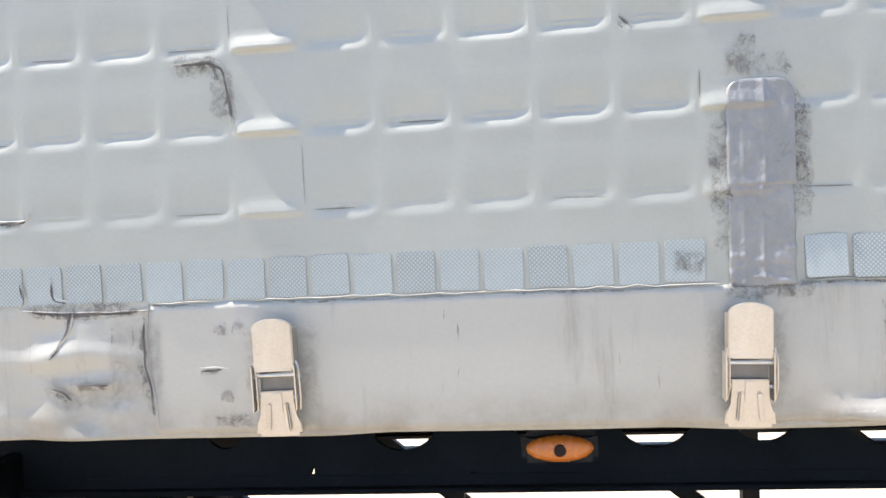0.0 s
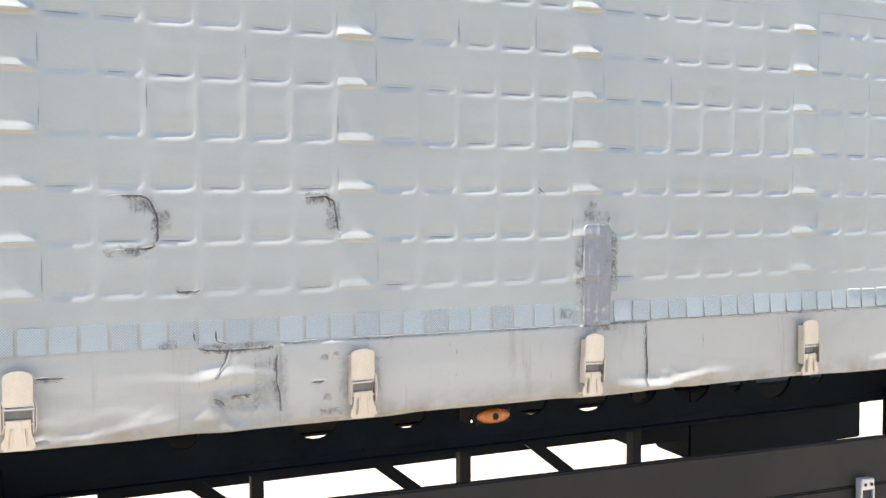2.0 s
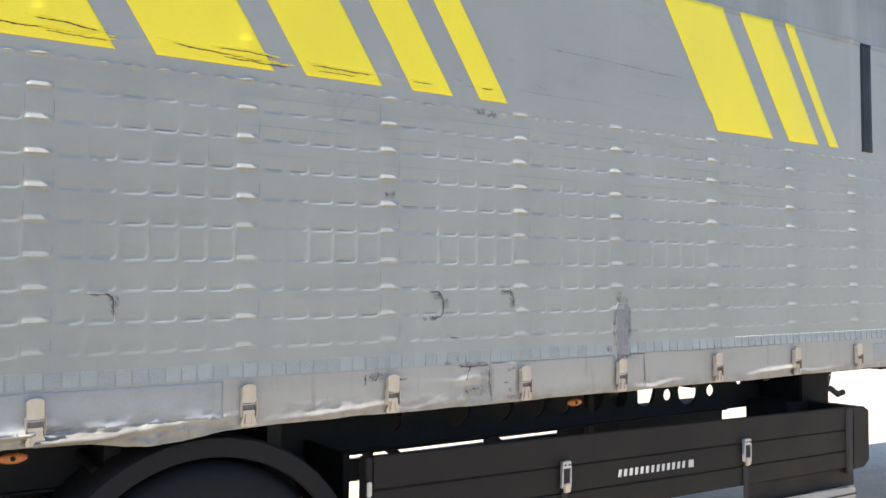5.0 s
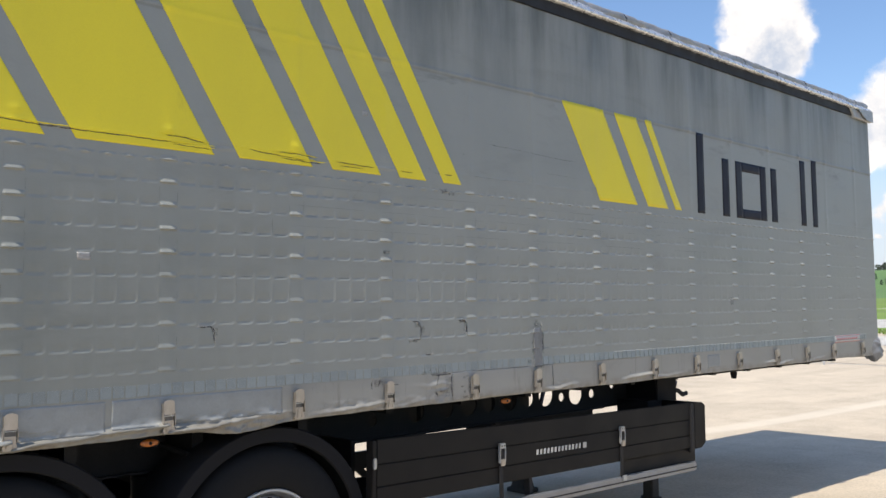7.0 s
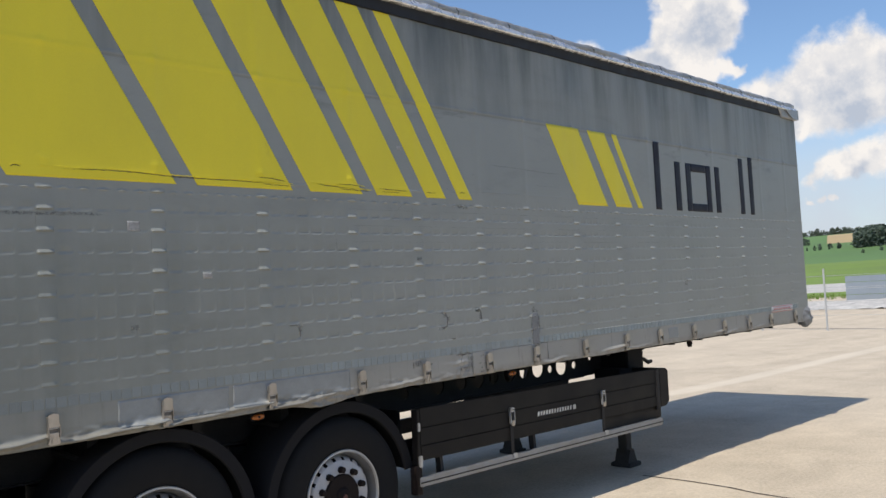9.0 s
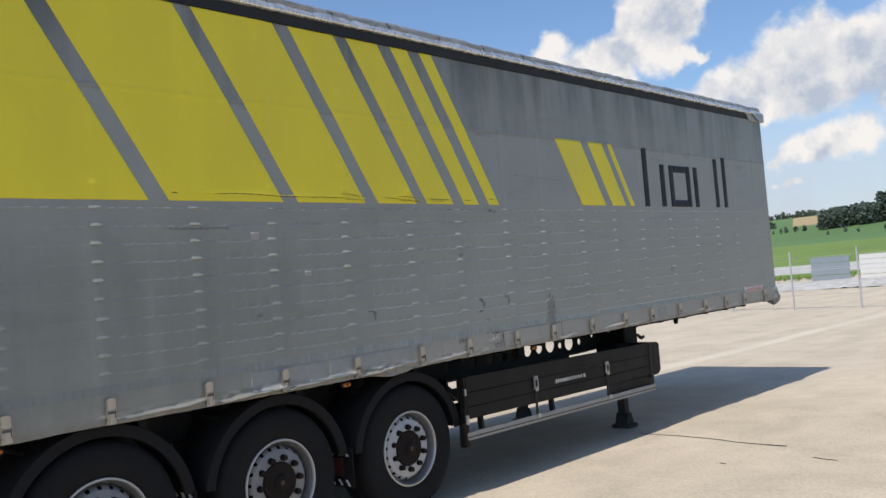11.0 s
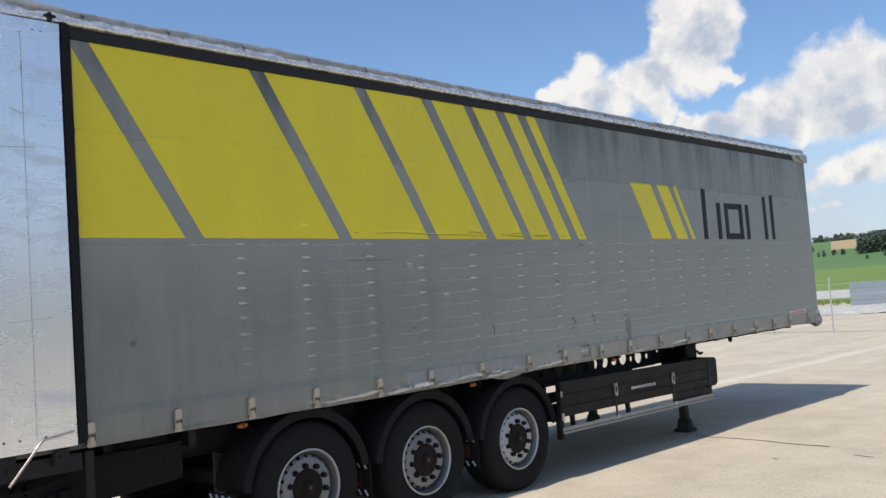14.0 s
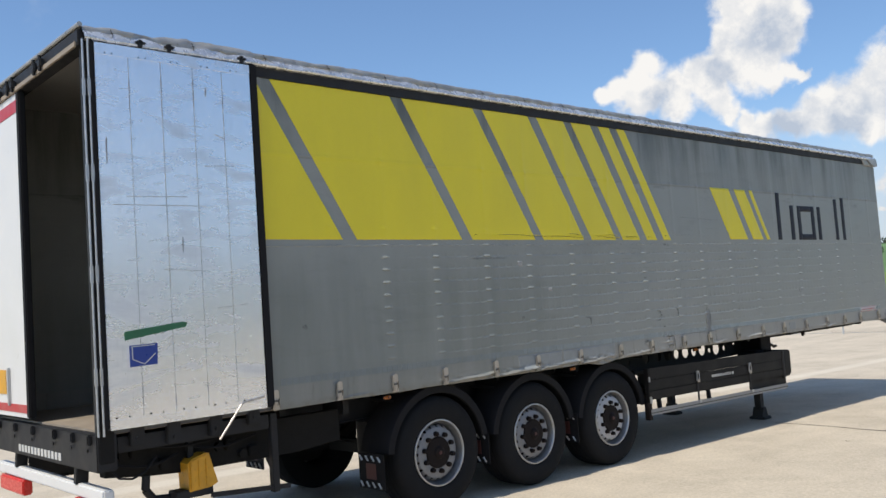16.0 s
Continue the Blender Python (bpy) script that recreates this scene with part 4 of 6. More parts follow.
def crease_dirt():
    """Short dark lines that paint the shade in the creases along the pockets, and a few down the strap edges."""
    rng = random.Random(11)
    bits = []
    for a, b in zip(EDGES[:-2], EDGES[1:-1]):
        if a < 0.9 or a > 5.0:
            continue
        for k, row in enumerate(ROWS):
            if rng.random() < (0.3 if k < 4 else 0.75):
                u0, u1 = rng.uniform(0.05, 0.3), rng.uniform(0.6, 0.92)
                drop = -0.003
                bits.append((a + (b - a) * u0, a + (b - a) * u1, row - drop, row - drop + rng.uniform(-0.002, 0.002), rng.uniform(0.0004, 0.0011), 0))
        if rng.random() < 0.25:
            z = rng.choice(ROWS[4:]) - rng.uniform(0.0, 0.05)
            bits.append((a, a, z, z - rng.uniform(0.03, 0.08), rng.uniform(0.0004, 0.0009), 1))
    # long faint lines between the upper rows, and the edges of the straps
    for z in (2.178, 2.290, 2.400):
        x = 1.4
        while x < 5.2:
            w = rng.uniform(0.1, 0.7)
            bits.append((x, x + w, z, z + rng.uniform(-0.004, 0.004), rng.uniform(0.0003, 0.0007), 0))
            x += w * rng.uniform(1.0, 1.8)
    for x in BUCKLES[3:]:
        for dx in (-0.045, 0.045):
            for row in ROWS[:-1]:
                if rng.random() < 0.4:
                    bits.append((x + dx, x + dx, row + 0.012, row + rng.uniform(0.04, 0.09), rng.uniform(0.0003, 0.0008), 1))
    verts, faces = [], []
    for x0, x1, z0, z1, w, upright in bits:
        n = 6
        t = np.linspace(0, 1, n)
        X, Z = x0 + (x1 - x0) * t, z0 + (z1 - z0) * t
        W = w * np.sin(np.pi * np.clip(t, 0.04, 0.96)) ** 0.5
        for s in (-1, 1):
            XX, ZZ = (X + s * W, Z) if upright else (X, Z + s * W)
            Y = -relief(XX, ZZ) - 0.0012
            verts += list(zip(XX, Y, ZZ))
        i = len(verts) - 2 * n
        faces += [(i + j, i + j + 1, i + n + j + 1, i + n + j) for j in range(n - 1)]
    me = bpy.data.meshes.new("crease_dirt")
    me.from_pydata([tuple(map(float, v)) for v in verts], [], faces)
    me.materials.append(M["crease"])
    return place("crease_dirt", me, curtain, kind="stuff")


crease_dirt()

# reflective squares along the hem
def tape_square():
    bm = bmesh.new()
    w, h, c = 0.0250, 0.0262, 0.0045
    outline = []
    for cx, cz, a in ((w - c, -h + c, -90), (w - c, h - c, 0), (-w + c, h - c, 90), (-w + c, -h + c, 180)):
        outline += [(cx + c * math.cos(radians(a + 30 * k)), cz + c * math.sin(radians(a + 30 * k))) for k in range(4)]
    prism(bm, outline, -0.0016, 0.002)
    return mesh_of(bm, "reflective_square", M["tape"], False)


square = tape_square()
bm = bmesh.new()
rod(bm, (-0.0215, -0.002, 0.0262), (0.0215, -0.002, 0.0255), 0.0026, 8)
lip = mesh_of(bm, "raised_edge", M["tape_lip"])
for i in range(209):
    x = -2.98 + 0.0567 * i
    if 3.30 < x < 3.40:
        continue
    y = -float(relief(np.array([x]), np.array([1.3675]))[0])
    tile = place("reflective_square", square, curtain, (x, y - (0.0015 if x > 3.4 else 0.0), 1.3690 + 0.001 * math.sin(i * 2.3)), turn=Matrix.Rotation(0.02 * math.sin(i * 5.1), 4, "Y") @ Matrix.Rotation(radians(-3.5 if x > 3.4 else -0.5), 4, "X"))
    if x > 4.2:
        place("raised_edge", lip, tile)


# ---------------------------------------------------------------- lashing buckles
def buckle_meshes():
    out = {}
    bm = bmesh.new()
    # lid, slightly bowed, with turned-down sides
    outline = [(-0.0265, 1.250), (0.0265, 1.250), (0.0265, 1.306)] + [(0.0265 * math.cos(a), 1.306 + 0.012 * math.sin(a)) for a in np.linspace(0.25, math.pi - 0.25, 9)] + [(-0.0265, 1.306)]
    prism(bm, outline, -0.031, -0.027, 0.0014)
    box(bm, -0.0268, -0.0245, -0.029, -0.008, 1.252, 1.304, 0.0008)
    box(bm, 0.0245, 0.0268, -0.029, -0.008, 1.252, 1.304, 0.0008)
    box(bm, -0.024, 0.024, -0.0325, -0.029, 1.2495, 1.2535, 0.0012)
    out["buckle"] = mesh_of(bm, "buckle", M["steel"])
    bm = bmesh.new()
    prism(bm, [(-0.022, 1.223), (0.022, 1.223), (0.0228, 1.192), (0.029, 1.182), (0.0305, 1.168), (-0.0305, 1.168), (-0.029, 1.182), (-0.0228, 1.192)], -0.026, -0.022, 0.001)
    for x in (-0.011, 0.011):
        bar(bm, (x, -0.0275, 1.208), (x * 1.3, -0.0285, 1.171), 0.0065, 0.005, 0.002)
    box(bm, -0.007, 0.007, -0.0275, -0.025, 1.196, 1.221, 0.0008)
    box(bm, -0.026, 0.026, -0.024, 0.03, 1.163, 1.169, 0.001)
    out["hook_plate"] = mesh_of(bm, "hook_plate", M["steel"])
    for side in (-1, 1):
        bm = bmesh.new()
        pipe(bm, [(0.0, -0.026, 1.262), (0.0028, -0.028, 1.25), (0.0032, -0.028, 1.215), (0.001, -0.024, 1.198)], 0.0016, 6)
        prism(bm, [(-0.0022, 1.258), (-0.0004, 1.255), (-0.0004, 1.20), (-0.0022, 1.197)], -0.034, -0.012)
        rod(bm, (-0.002, -0.024, 1.243), (0.0035, -0.024, 1.243), 0.0042, 8)
        bmesh.ops.translate(bm, verts=bm.verts, vec=(side * 0.0285, 0, 0))
        out["lever_arm%d" % side] = mesh_of(bm, "lever_arm", M["steel"])
    bm = bmesh.new()
    rod(bm, (-0.030, -0.024, 1.244), (0.030, -0.024, 1.244), 0.003)
    out["pin"] = mesh_of(bm, "pin", M["galv"])
    bm = bmesh.new()
    rod(bm, (-0.030, -0.022, 1.214), (0.030, -0.022, 1.214), 0.003)
    out["hinge_pin"] = mesh_of(bm, "hinge_pin", M["galv"])
    bm = bmesh.new()
    box(bm, -0.023, 0.023, -0.019, -0.012, 1.212, 1.254, 0.001)
    box(bm, -0.015, 0.012, -0.0215, -0.018, 1.2415, 1.2455, 0.0008)
    out["strap"] = mesh_of(bm, "strap", M["tension_plate"])
    return out


parts = buckle_meshes()
for i, x in enumerate(BUCKLES):
    tilt = Matrix.Rotation(radians(1.6 * math.sin(i * 2.7)), 4, "Y")
    at = Vector((x, 0, 1.25)) - tilt @ Vector((0, 0, 1.25))
    b = place("buckle", parts["buckle"], trailer, at, "stainless steel over-centre curtain buckle", turn=tilt)
    for key in ("hook_plate", "lever_arm-1", "lever_arm1", "pin", "hinge_pin", "strap"):
        place(key.rstrip("-1"), parts[key], b)


# ---------------------------------------------------------------- roof, top rail, ends
bm = bmesh.new()
box(bm, -3.16, FRONT + 0.005, -0.014, 0.04, 3.818, 3.915, 0.004)
part("top_rail", bm, M["black_strip"], trailer, "black rubber strip under the roof edge")


def make_roof_edge():
    xs = np.arange(REAR, FRONT + 0.015, 0.03)
    prof = [(0.03, 3.900), (-0.036, 3.901), (-0.050, 3.909), (-0.046, 3.925), (-0.028, 3.950), (-0.010, 3.966), (-0.013, 3.985), (-0.009, 4.005), (0.01, 4.02), (0.08, 4.03)]
    X, K = np.meshgrid(xs, np.arange(len(prof)))
    Y = np.array([p[0] for p in prof])[K] + 0.007 * value_noise(X * 6, K * 0.8, 41) * (K > 4) + 0.004 * value_noise(X * 19, K * 1.0, 42) * (K > 0) + 0.007 * value_noise(X * 11, K * 1.7, 45) * (X < -2.9) * (K > 2)
    rough = np.where(X < -2.9, 2.6, 1.0)
    Z = np.array([p[1] for p in prof])[K] + rough * (0.006 * value_noise(X * 4, K * 0.6, 43) + 0.004 * value_noise(X * 15, K * 0.9, 44)) * (K > 2)
    # ropes draw the edge in at even steps
    Y = Y + 0.010 * bell(((X + 0.31) / 0.62 - np.round((X + 0.31) / 0.62)) * 0.62, 0.02) * (K > 2)
    place("roof_hem", grid_mesh("roof_hem", X[:6], Y[:6], Z[:6], M["edge_roll"], True), trailer, label="bright silver hem of the roof tarpaulin")
    return place("roof_edge", grid_mesh("roof_edge", X[5:], Y[5:], Z[5:], M["roof"], True), trailer, label="crumpled grey roof edge")


roof_edge = make_roof_edge()
for i in range(22):
    bm = bmesh.new()
    x = REAR + 0.2 + 0.62 * i
    pipe(bm, [(x, -0.030, 3.935), (x + 0.004, -0.036, 3.965), (x - 0.004, -0.014, 4.008)], 0.0024, 6)
    rod(bm, (x - 0.01, -0.034, 3.975), (x + 0.01, -0.034, 3.975), 0.0035, 6)
    part("tie_loop", bm, M["black_strip"], roof_edge)
for x in (-4.05, -3.83, -3.23):
    bm = bmesh.new()
    box(bm, x - 0.03, x + 0.045, -0.062, -0.035, 3.925, 3.942, 0.004)
    box(bm, x - 0.01, x + 0.02, -0.062, -0.03, 3.90, 3.955, 0.004)
    part("roof_clip", bm, M["black_strip"], roof_edge, "black plastic roof clip")
bm = bmesh.new()
box(bm, REAR, FRONT, 0.06, WIDTH, 4.0, 4.026)
part("roof", bm, M["roof"], trailer)
bm = bmesh.new()
box(bm, REAR, FRONT, WIDTH - 0.01, WIDTH + 0.01, 1.157, 4.01)
part("far_curtain", bm, M["curtain"], trailer)
bm = bmesh.new()
box(bm, FRONT - 0.06, FRONT, 0.10, WIDTH - 0.02, 1.12, 4.0)
part("front_wall", bm, M["white"], trailer)
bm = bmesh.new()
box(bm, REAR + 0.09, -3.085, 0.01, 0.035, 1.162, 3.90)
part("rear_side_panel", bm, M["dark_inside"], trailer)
bm = bmesh.new()
box(bm, FRONT - 0.10, FRONT - 0.012, 0.03, 0.12, 1.10, 3.98, 0.01)
part("front_post", bm, M["galv"], trailer)
# loose flap at the upper front corner
sheet("corner_flap", 8.72, 9.19, 3.80, 3.92, 0.03, M["roof"], curtain, 0.02, -0.10, jag=0.004)
bm = bmesh.new()
prism(bm, [(8.80, 3.905), (9.20, 3.93), (9.205, 3.80), (9.04, 3.80), (8.93, 3.84)], -0.05, -0.042, 0.002)
part("corner_flap", bm, M["roof"], trailer)
# torn wrap at the lower front corner
bm = bmesh.new()
bmesh.ops.create_uvsphere(bm, u_segments=36, v_segments=24, radius=1.0)
for v in bm.verts:
    p = Vector((9.115 + 0.135 * v.co.x, 0.025 + 0.075 * v.co.y, 1.185 + (0.105 if v.co.z < 0 else 0.16) * v.co.z))
    v.co = p + Vector((0.03 * noise.noise(p * 11), 0.03 * noise.noise(p * 13 + Vector((3, 0, 0))) + 0.012 * noise.noise(p * 40), 0.03 * noise.noise(p * 9)))
part("corner_wrap", bm, M["patch"], trailer, "torn grey wrap on the lower front corner")

# side rail behind the hem and floor
bm = bmesh.new()
box(bm, REAR + 0.05, FRONT - 0.02, 0.035, 0.075, 1.162, 1.215, 0.004)
part("side_rail", bm, M["chassis"], trailer)
bm = bmesh.new()
box(bm, REAR + 0.05, FRONT - 0.03, 0.08, WIDTH - 0.03, 1.15, 1.185)
part("load_floor", bm, M["wood"], trailer, "worn brown plywood load floor")


# ---------------------------------------------------------------- rear end
bm = bmesh.new()
box(bm, -4.385, -3.175, -0.066, -0.028, 1.262, 3.885, 0.004)
door = part("rear_door", bm, M["alu"], trailer, "bare aluminium rear door folded open against the side")
U, V = np.meshgrid(np.linspace(-4.383, -3.177, 70), np.linspace(1.262, 3.80, 130))
dents = 0.0018 * value_noise(U * 2.6, V * 1.7, 61) + 0.0005 * value_noise(U * 6, V * 4.3, 62)
place("door_sheet", grid_mesh("door_sheet", U, -0.0700 - 0.7 * dents, V, M["alu"]), door, label="dented polished aluminium sheet")
for x in (-4.15, -3.91, -3.66, -3.42):
    bm = bmesh.new()
    box(bm, x - 0.0018, x + 0.0018, -0.0735, -0.064, 1.27, 3.80)
    part("panel_joint", bm, M["galv"], door)
bm = bmesh.new()
box(bm, -4.385, -3.175, -0.0745, -0.03, 1.195, 1.262, 0.004)
part("kick_plate", bm, M["alu"], door)
bm = bmesh.new()
box(bm, -4.385, -3.175, -0.0735, -0.066, 3.80, 3.883, 0.0015)
part("top_plate", bm, M["alu"], door)
bm = bmesh.new()
rod(bm, (0, 0.0, 0), (0, -0.005, 0), 0.007, 8, 0.0042)
rivet_mesh = mesh_of(bm, "rivet", M["joint"])
for k in range(5):
    for d, z in ((0.02, 1.275), (0.11, 1.275), (0.045, 3.815), (0.095, 3.815)):
        place("rivet", rivet_mesh, door, (-4.36 + k * 0.243 + d, -0.0715, z))
bm = bmesh.new()
box(bm, -3.175, -3.105, -0.075, -0.018, 1.20, 3.90, 0.012)
part("door_seal", bm, M["joint"], door, "black rubber seal")
bm = bmesh.new()
box(bm, -4.425, -4.385, -0.072, -0.02, 1.20, 3.90, 0.010)
part("door_seal", bm, M["joint"], door, "black rubber seal")
bm = bmesh.new()
prism(bm, [(-4.262, 1.795), (-3.81, 1.862), (-3.80, 1.893), (-3.835, 1.90), (-4.262, 1.855)], -0.0755, -0.0695)
part("tape_strip", bm, M["green"], door, "strip of green tape")
bm = bmesh.new()
prism(bm, [(-4.232, 1.608), (-4.035, 1.615), (-4.030, 1.762), (-4.232, 1.757)], -0.0750, -0.0695)
sticker = part("sticker", bm, M["blue"], door, "scratched blue sticker")
bm = bmesh.new()
for a, b in (((-4.215, 1.745), (-4.213, 1.66)), ((-4.213, 1.66), (-4.13, 1.622)), ((-4.13, 1.622), (-4.05, 1.69)), ((-4.22, 1.748), (-4.05, 1.752))):
    bar(bm, (a[0], -0.0758, a[1]), (b[0], -0.0758, b[1]), 0.006, 0.002)
part("white_line", bm, M["text_white"], sticker)
bm = bmesh.new()
pipe(bm, [(-3.20, -0.075, 1.285), (-3.38, -0.078, 1.262), (-3.40, -0.082, 1.25), (-3.60, -0.10, 1.02)], 0.008)
part("door_hook", bm, M["steel"], door, "bent steel door hook")

# drip marks and scratches on the sheet
for x, z0, z1, w in ((-4.15, 3.50, 3.66, 0.007), (-4.152, 3.40, 3.52, 0.004), (-3.91, 3.52, 3.70, 0.007), (-3.912, 3.40, 3.53, 0.004), (-3.66, 3.48, 3.72, 0.008), (-3.56, 3.58, 3.66, 0.012), (-3.42, 3.50, 3.62, 0.007),
                     (-4.33, 3.02, 3.22, 0.012), (-4.15, 1.34, 1.50, 0.006), (-3.66, 1.36, 1.46, 0.006), (-3.91, 1.30, 1.40, 0.005), (-3.80, 2.40, 2.52, 0.010)):
    bm = bmesh.new()
    prism(bm, [(x - w * 0.2, z0), (x + w * 0.3, z0 + 0.02), (x + w * 0.5, z1 - 0.02), (x, z1), (x - w * 0.5, z1 - 0.05)], -0.0736, -0.0690)
    part("drip_mark", bm, M["drip"], door)
for x0, x1, z, dz in ((-4.20, -3.75, 2.80, 0.012), (-4.3, -3.6, 2.74, 0.006), (-3.95, -3.62, 2.28, -0.02), (-3.55, -3.30, 1.98, 0.02), (-3.6, -3.35, 3.05, 0.015), (-3.5, -3.42, 3.30, -0.03)):
    bm = bmesh.new()
    prism(bm, [(x0, z), (x1, z + dz), (x1, z + dz + 0.004), (x0, z + 0.004)], -0.0738, -0.0690)
    part("scratch", bm, M["galv"], door)

# corner post with its lock rods
bm = bmesh.new()
box(bm, REAR, REAR + 0.09, -0.005, 0.075, 1.10, 4.0, 0.006)
rear_post = part("rear_post", bm, M["chassis"], trailer)
for x, y in ((-4.425, -0.058), (-4.456, -0.04)):
    bm = bmesh.new()
    rod(bm, (x, y, 1.16), (x, y, 3.90), 0.008, 10)
    for z in (1.5, 2.2, 2.9, 3.5):
        box(bm, x - 0.0095, x + 0.0095, y - 0.0095, y + 0.012, z, z + 0.12, 0.003)
    part("hinge_rod", bm, M["galv"], rear_post, "bright steel hinge rod")
bm = bmesh.new()
box(bm, REAR, REAR + 0.09, WIDTH - 0.12, WIDTH, 1.10, 4.0, 0.006)
part("rear_post", bm, M["galv"], trailer)
bm = bmesh.new()
box(bm, REAR - 0.03, REAR + 0.07, 0.0, WIDTH, 3.86, 3.985, 0.006)
header = part("rear_header", bm, M["chassis"], trailer, "dark header beam with lock fittings")
bm = bmesh.new()
box(bm, REAR - 0.045, REAR - 0.028, 0.03, WIDTH - 0.05, 3.86, 3.90, 0.004)
part("seal_strip", bm, M["wood"], header)
for y in (0.72, 0.86, 1.42, 1.55, 1.8):
    bm = bmesh.new()
    box(bm, REAR - 0.07, REAR - 0.03, y - 0.035, y + 0.035, 3.89, 3.95, 0.008)
    rod(bm, (REAR - 0.06, y, 3.86), (REAR - 0.06, y, 3.98), 0.012)
    part("lock_fitting", bm, M["chassis"], header)
bm = bmesh.new()
rod(bm, (REAR - 0.02, -0.02, 4.012), (REAR - 0.02, WIDTH, 4.03), 0.018, 10)
part("roof_bow", bm, M["roof"], trailer)
# far door leaf, closed
bm = bmesh.new()
box(bm, REAR - 0.03, REAR + 0.01, 1.40, WIDTH - 0.02, 1.22, 3.86, 0.004)
leaf = part("rear_door", bm, M["white"], trailer, "closed white rear door with red edge markings")
bm = bmesh.new()
box(bm, REAR - 0.04, REAR + 0.015, 1.33, 1.405, 1.22, 3.86, 0.01)
part("door_seal", bm, M["joint"], leaf)
for z0, z1, key in ((3.70, 3.80, "red_paint"), (1.26, 1.325, "red_paint")):
    bm = bmesh.new()
    box(bm, REAR - 0.034, REAR - 0.03, 1.41, WIDTH - 0.03, z0, z1)
    part("marking_stripe", bm, M[key], leaf)
bm = bmesh.new()
box(bm, REAR - 0.035, REAR - 0.029, 1.95, 2.3, 1.40, 1.60)
part("warning_plate", bm, M["chock"], leaf, "yellow warning plate")
bm = bmesh.new()
box(bm, REAR - 0.05, REAR - 0.03, 1.83, 1.87, 1.31, 1.62, 0.004)
part("lock_rod", bm, M["galv"], leaf)

# rear cross beam
bm = bmesh.new()
box(bm, REAR - 0.02, REAR + 0.12, -0.005, WIDTH, 0.915, 1.17, 0.008)
beam = part("rear_beam", bm, M["chassis"], trailer, "dark rear cross beam with white print")
for k in range(13):
    bm = bmesh.new()
    y = 0.70 + 0.079 * k
    box(bm, REAR - 0.024, REAR - 0.019, y, y + 0.052, 0.945, 1.0)
    part("print_bar", bm, M["text_white"], beam)
for y in (0.1, 0.42, 0.8, 1.3, 1.75, 2.2):
    bm = bmesh.new()
    box(bm, REAR - 0.055, REAR - 0.018, y - 0.03, y + 0.03, 1.10, 1.17, 0.008)
    rod(bm, (REAR - 0.03, y + 0.06, 1.12), (REAR - 0.018, y + 0.06, 1.12), 0.014)
    rod(bm, (REAR - 0.03, y + 0.06, 1.06), (REAR - 0.018, y + 0.06, 1.06), 0.014)
    part("lock_keeper", bm, M["chassis"], beam)
bm = bmesh.new()
box(bm, REAR - 0.005, REAR + 0.10, -0.012, 0.03, 0.97, 1.24, 0.006)
part("corner_bracket", bm, M["muddy"], beam)
# underrun bar and lamps
bm = bmesh.new()
box(bm, REAR + 0.02, REAR + 0.10, 0.02, WIDTH - 0.02, 0.70, 0.79, 0.012)
bumper = part("underrun_bar", bm, M["white"], trailer, "white underrun bar")
for y in (0.55, 1.95):
    bm = bmesh.new()
    bar(bm, (REAR + 0.06, y, 0.78), (REAR + 0.08, y, 1.0), 0.09, 0.06, 0.006)
    part("bracket", bm, M["chassis"], bumper)
for y0, y1 in ((1.72, 2.35), (0.20, 0.55)):
    bm = bmesh.new()
    box(bm, REAR, REAR + 0.08, y0, y1, 0.57, 0.695, 0.012)
    part("tail_lamp", bm, M["red"], bumper)
bm = bmesh.new()
box(bm, REAR + 0.02, REAR + 0.09, 0.02, 0.14, 0.60, 0.70, 0.03)
part("end_cap", bm, M["galv"], bumper)


# ---------------------------------------------------------------- chassis
def web(bm, x0, x1, z0, z1, y0, y1, holes):
    """A plate with round holes, each in a bay of its own."""
    cuts = [x0] + [(a + b) / 2 for (a, _, _), (b, _, _) in zip(holes, holes[1:])] + [x1]
    seg = 24
    for (cx, cz, r), left, right in zip(holes, cuts, cuts[1:]):
        rings = []
        for y in (y0, y1):
            inner, outer = [], []
            for i in range(seg):
                a = 2 * math.pi * (i + 0.5) / seg
                c, s = math.cos(a), math.sin(a)
                inner.append(bm.verts.new((cx + r * c, y, cz + r * s)))
                k = min(((right - cx) / c if c > 0 else (left - cx) / c) if abs(c) > 1e-6 else 9, ((z1 - cz) / s if s > 0 else (z0 - cz) / s) if abs(s) > 1e-6 else 9)
                outer.append(bm.verts.new((cx + k * c, y, cz + k * s)))
            rings.append((inner, outer))
        for i in range(seg):
            j = (i + 1) % seg
            for inner, outer in rings:
                bm.faces.new((inner[i], inner[j], outer[j], outer[i]))
            bm.faces.new((rings[0][0][i], rings[1][0][i], rings[1][0][j], rings[0][0][j]))


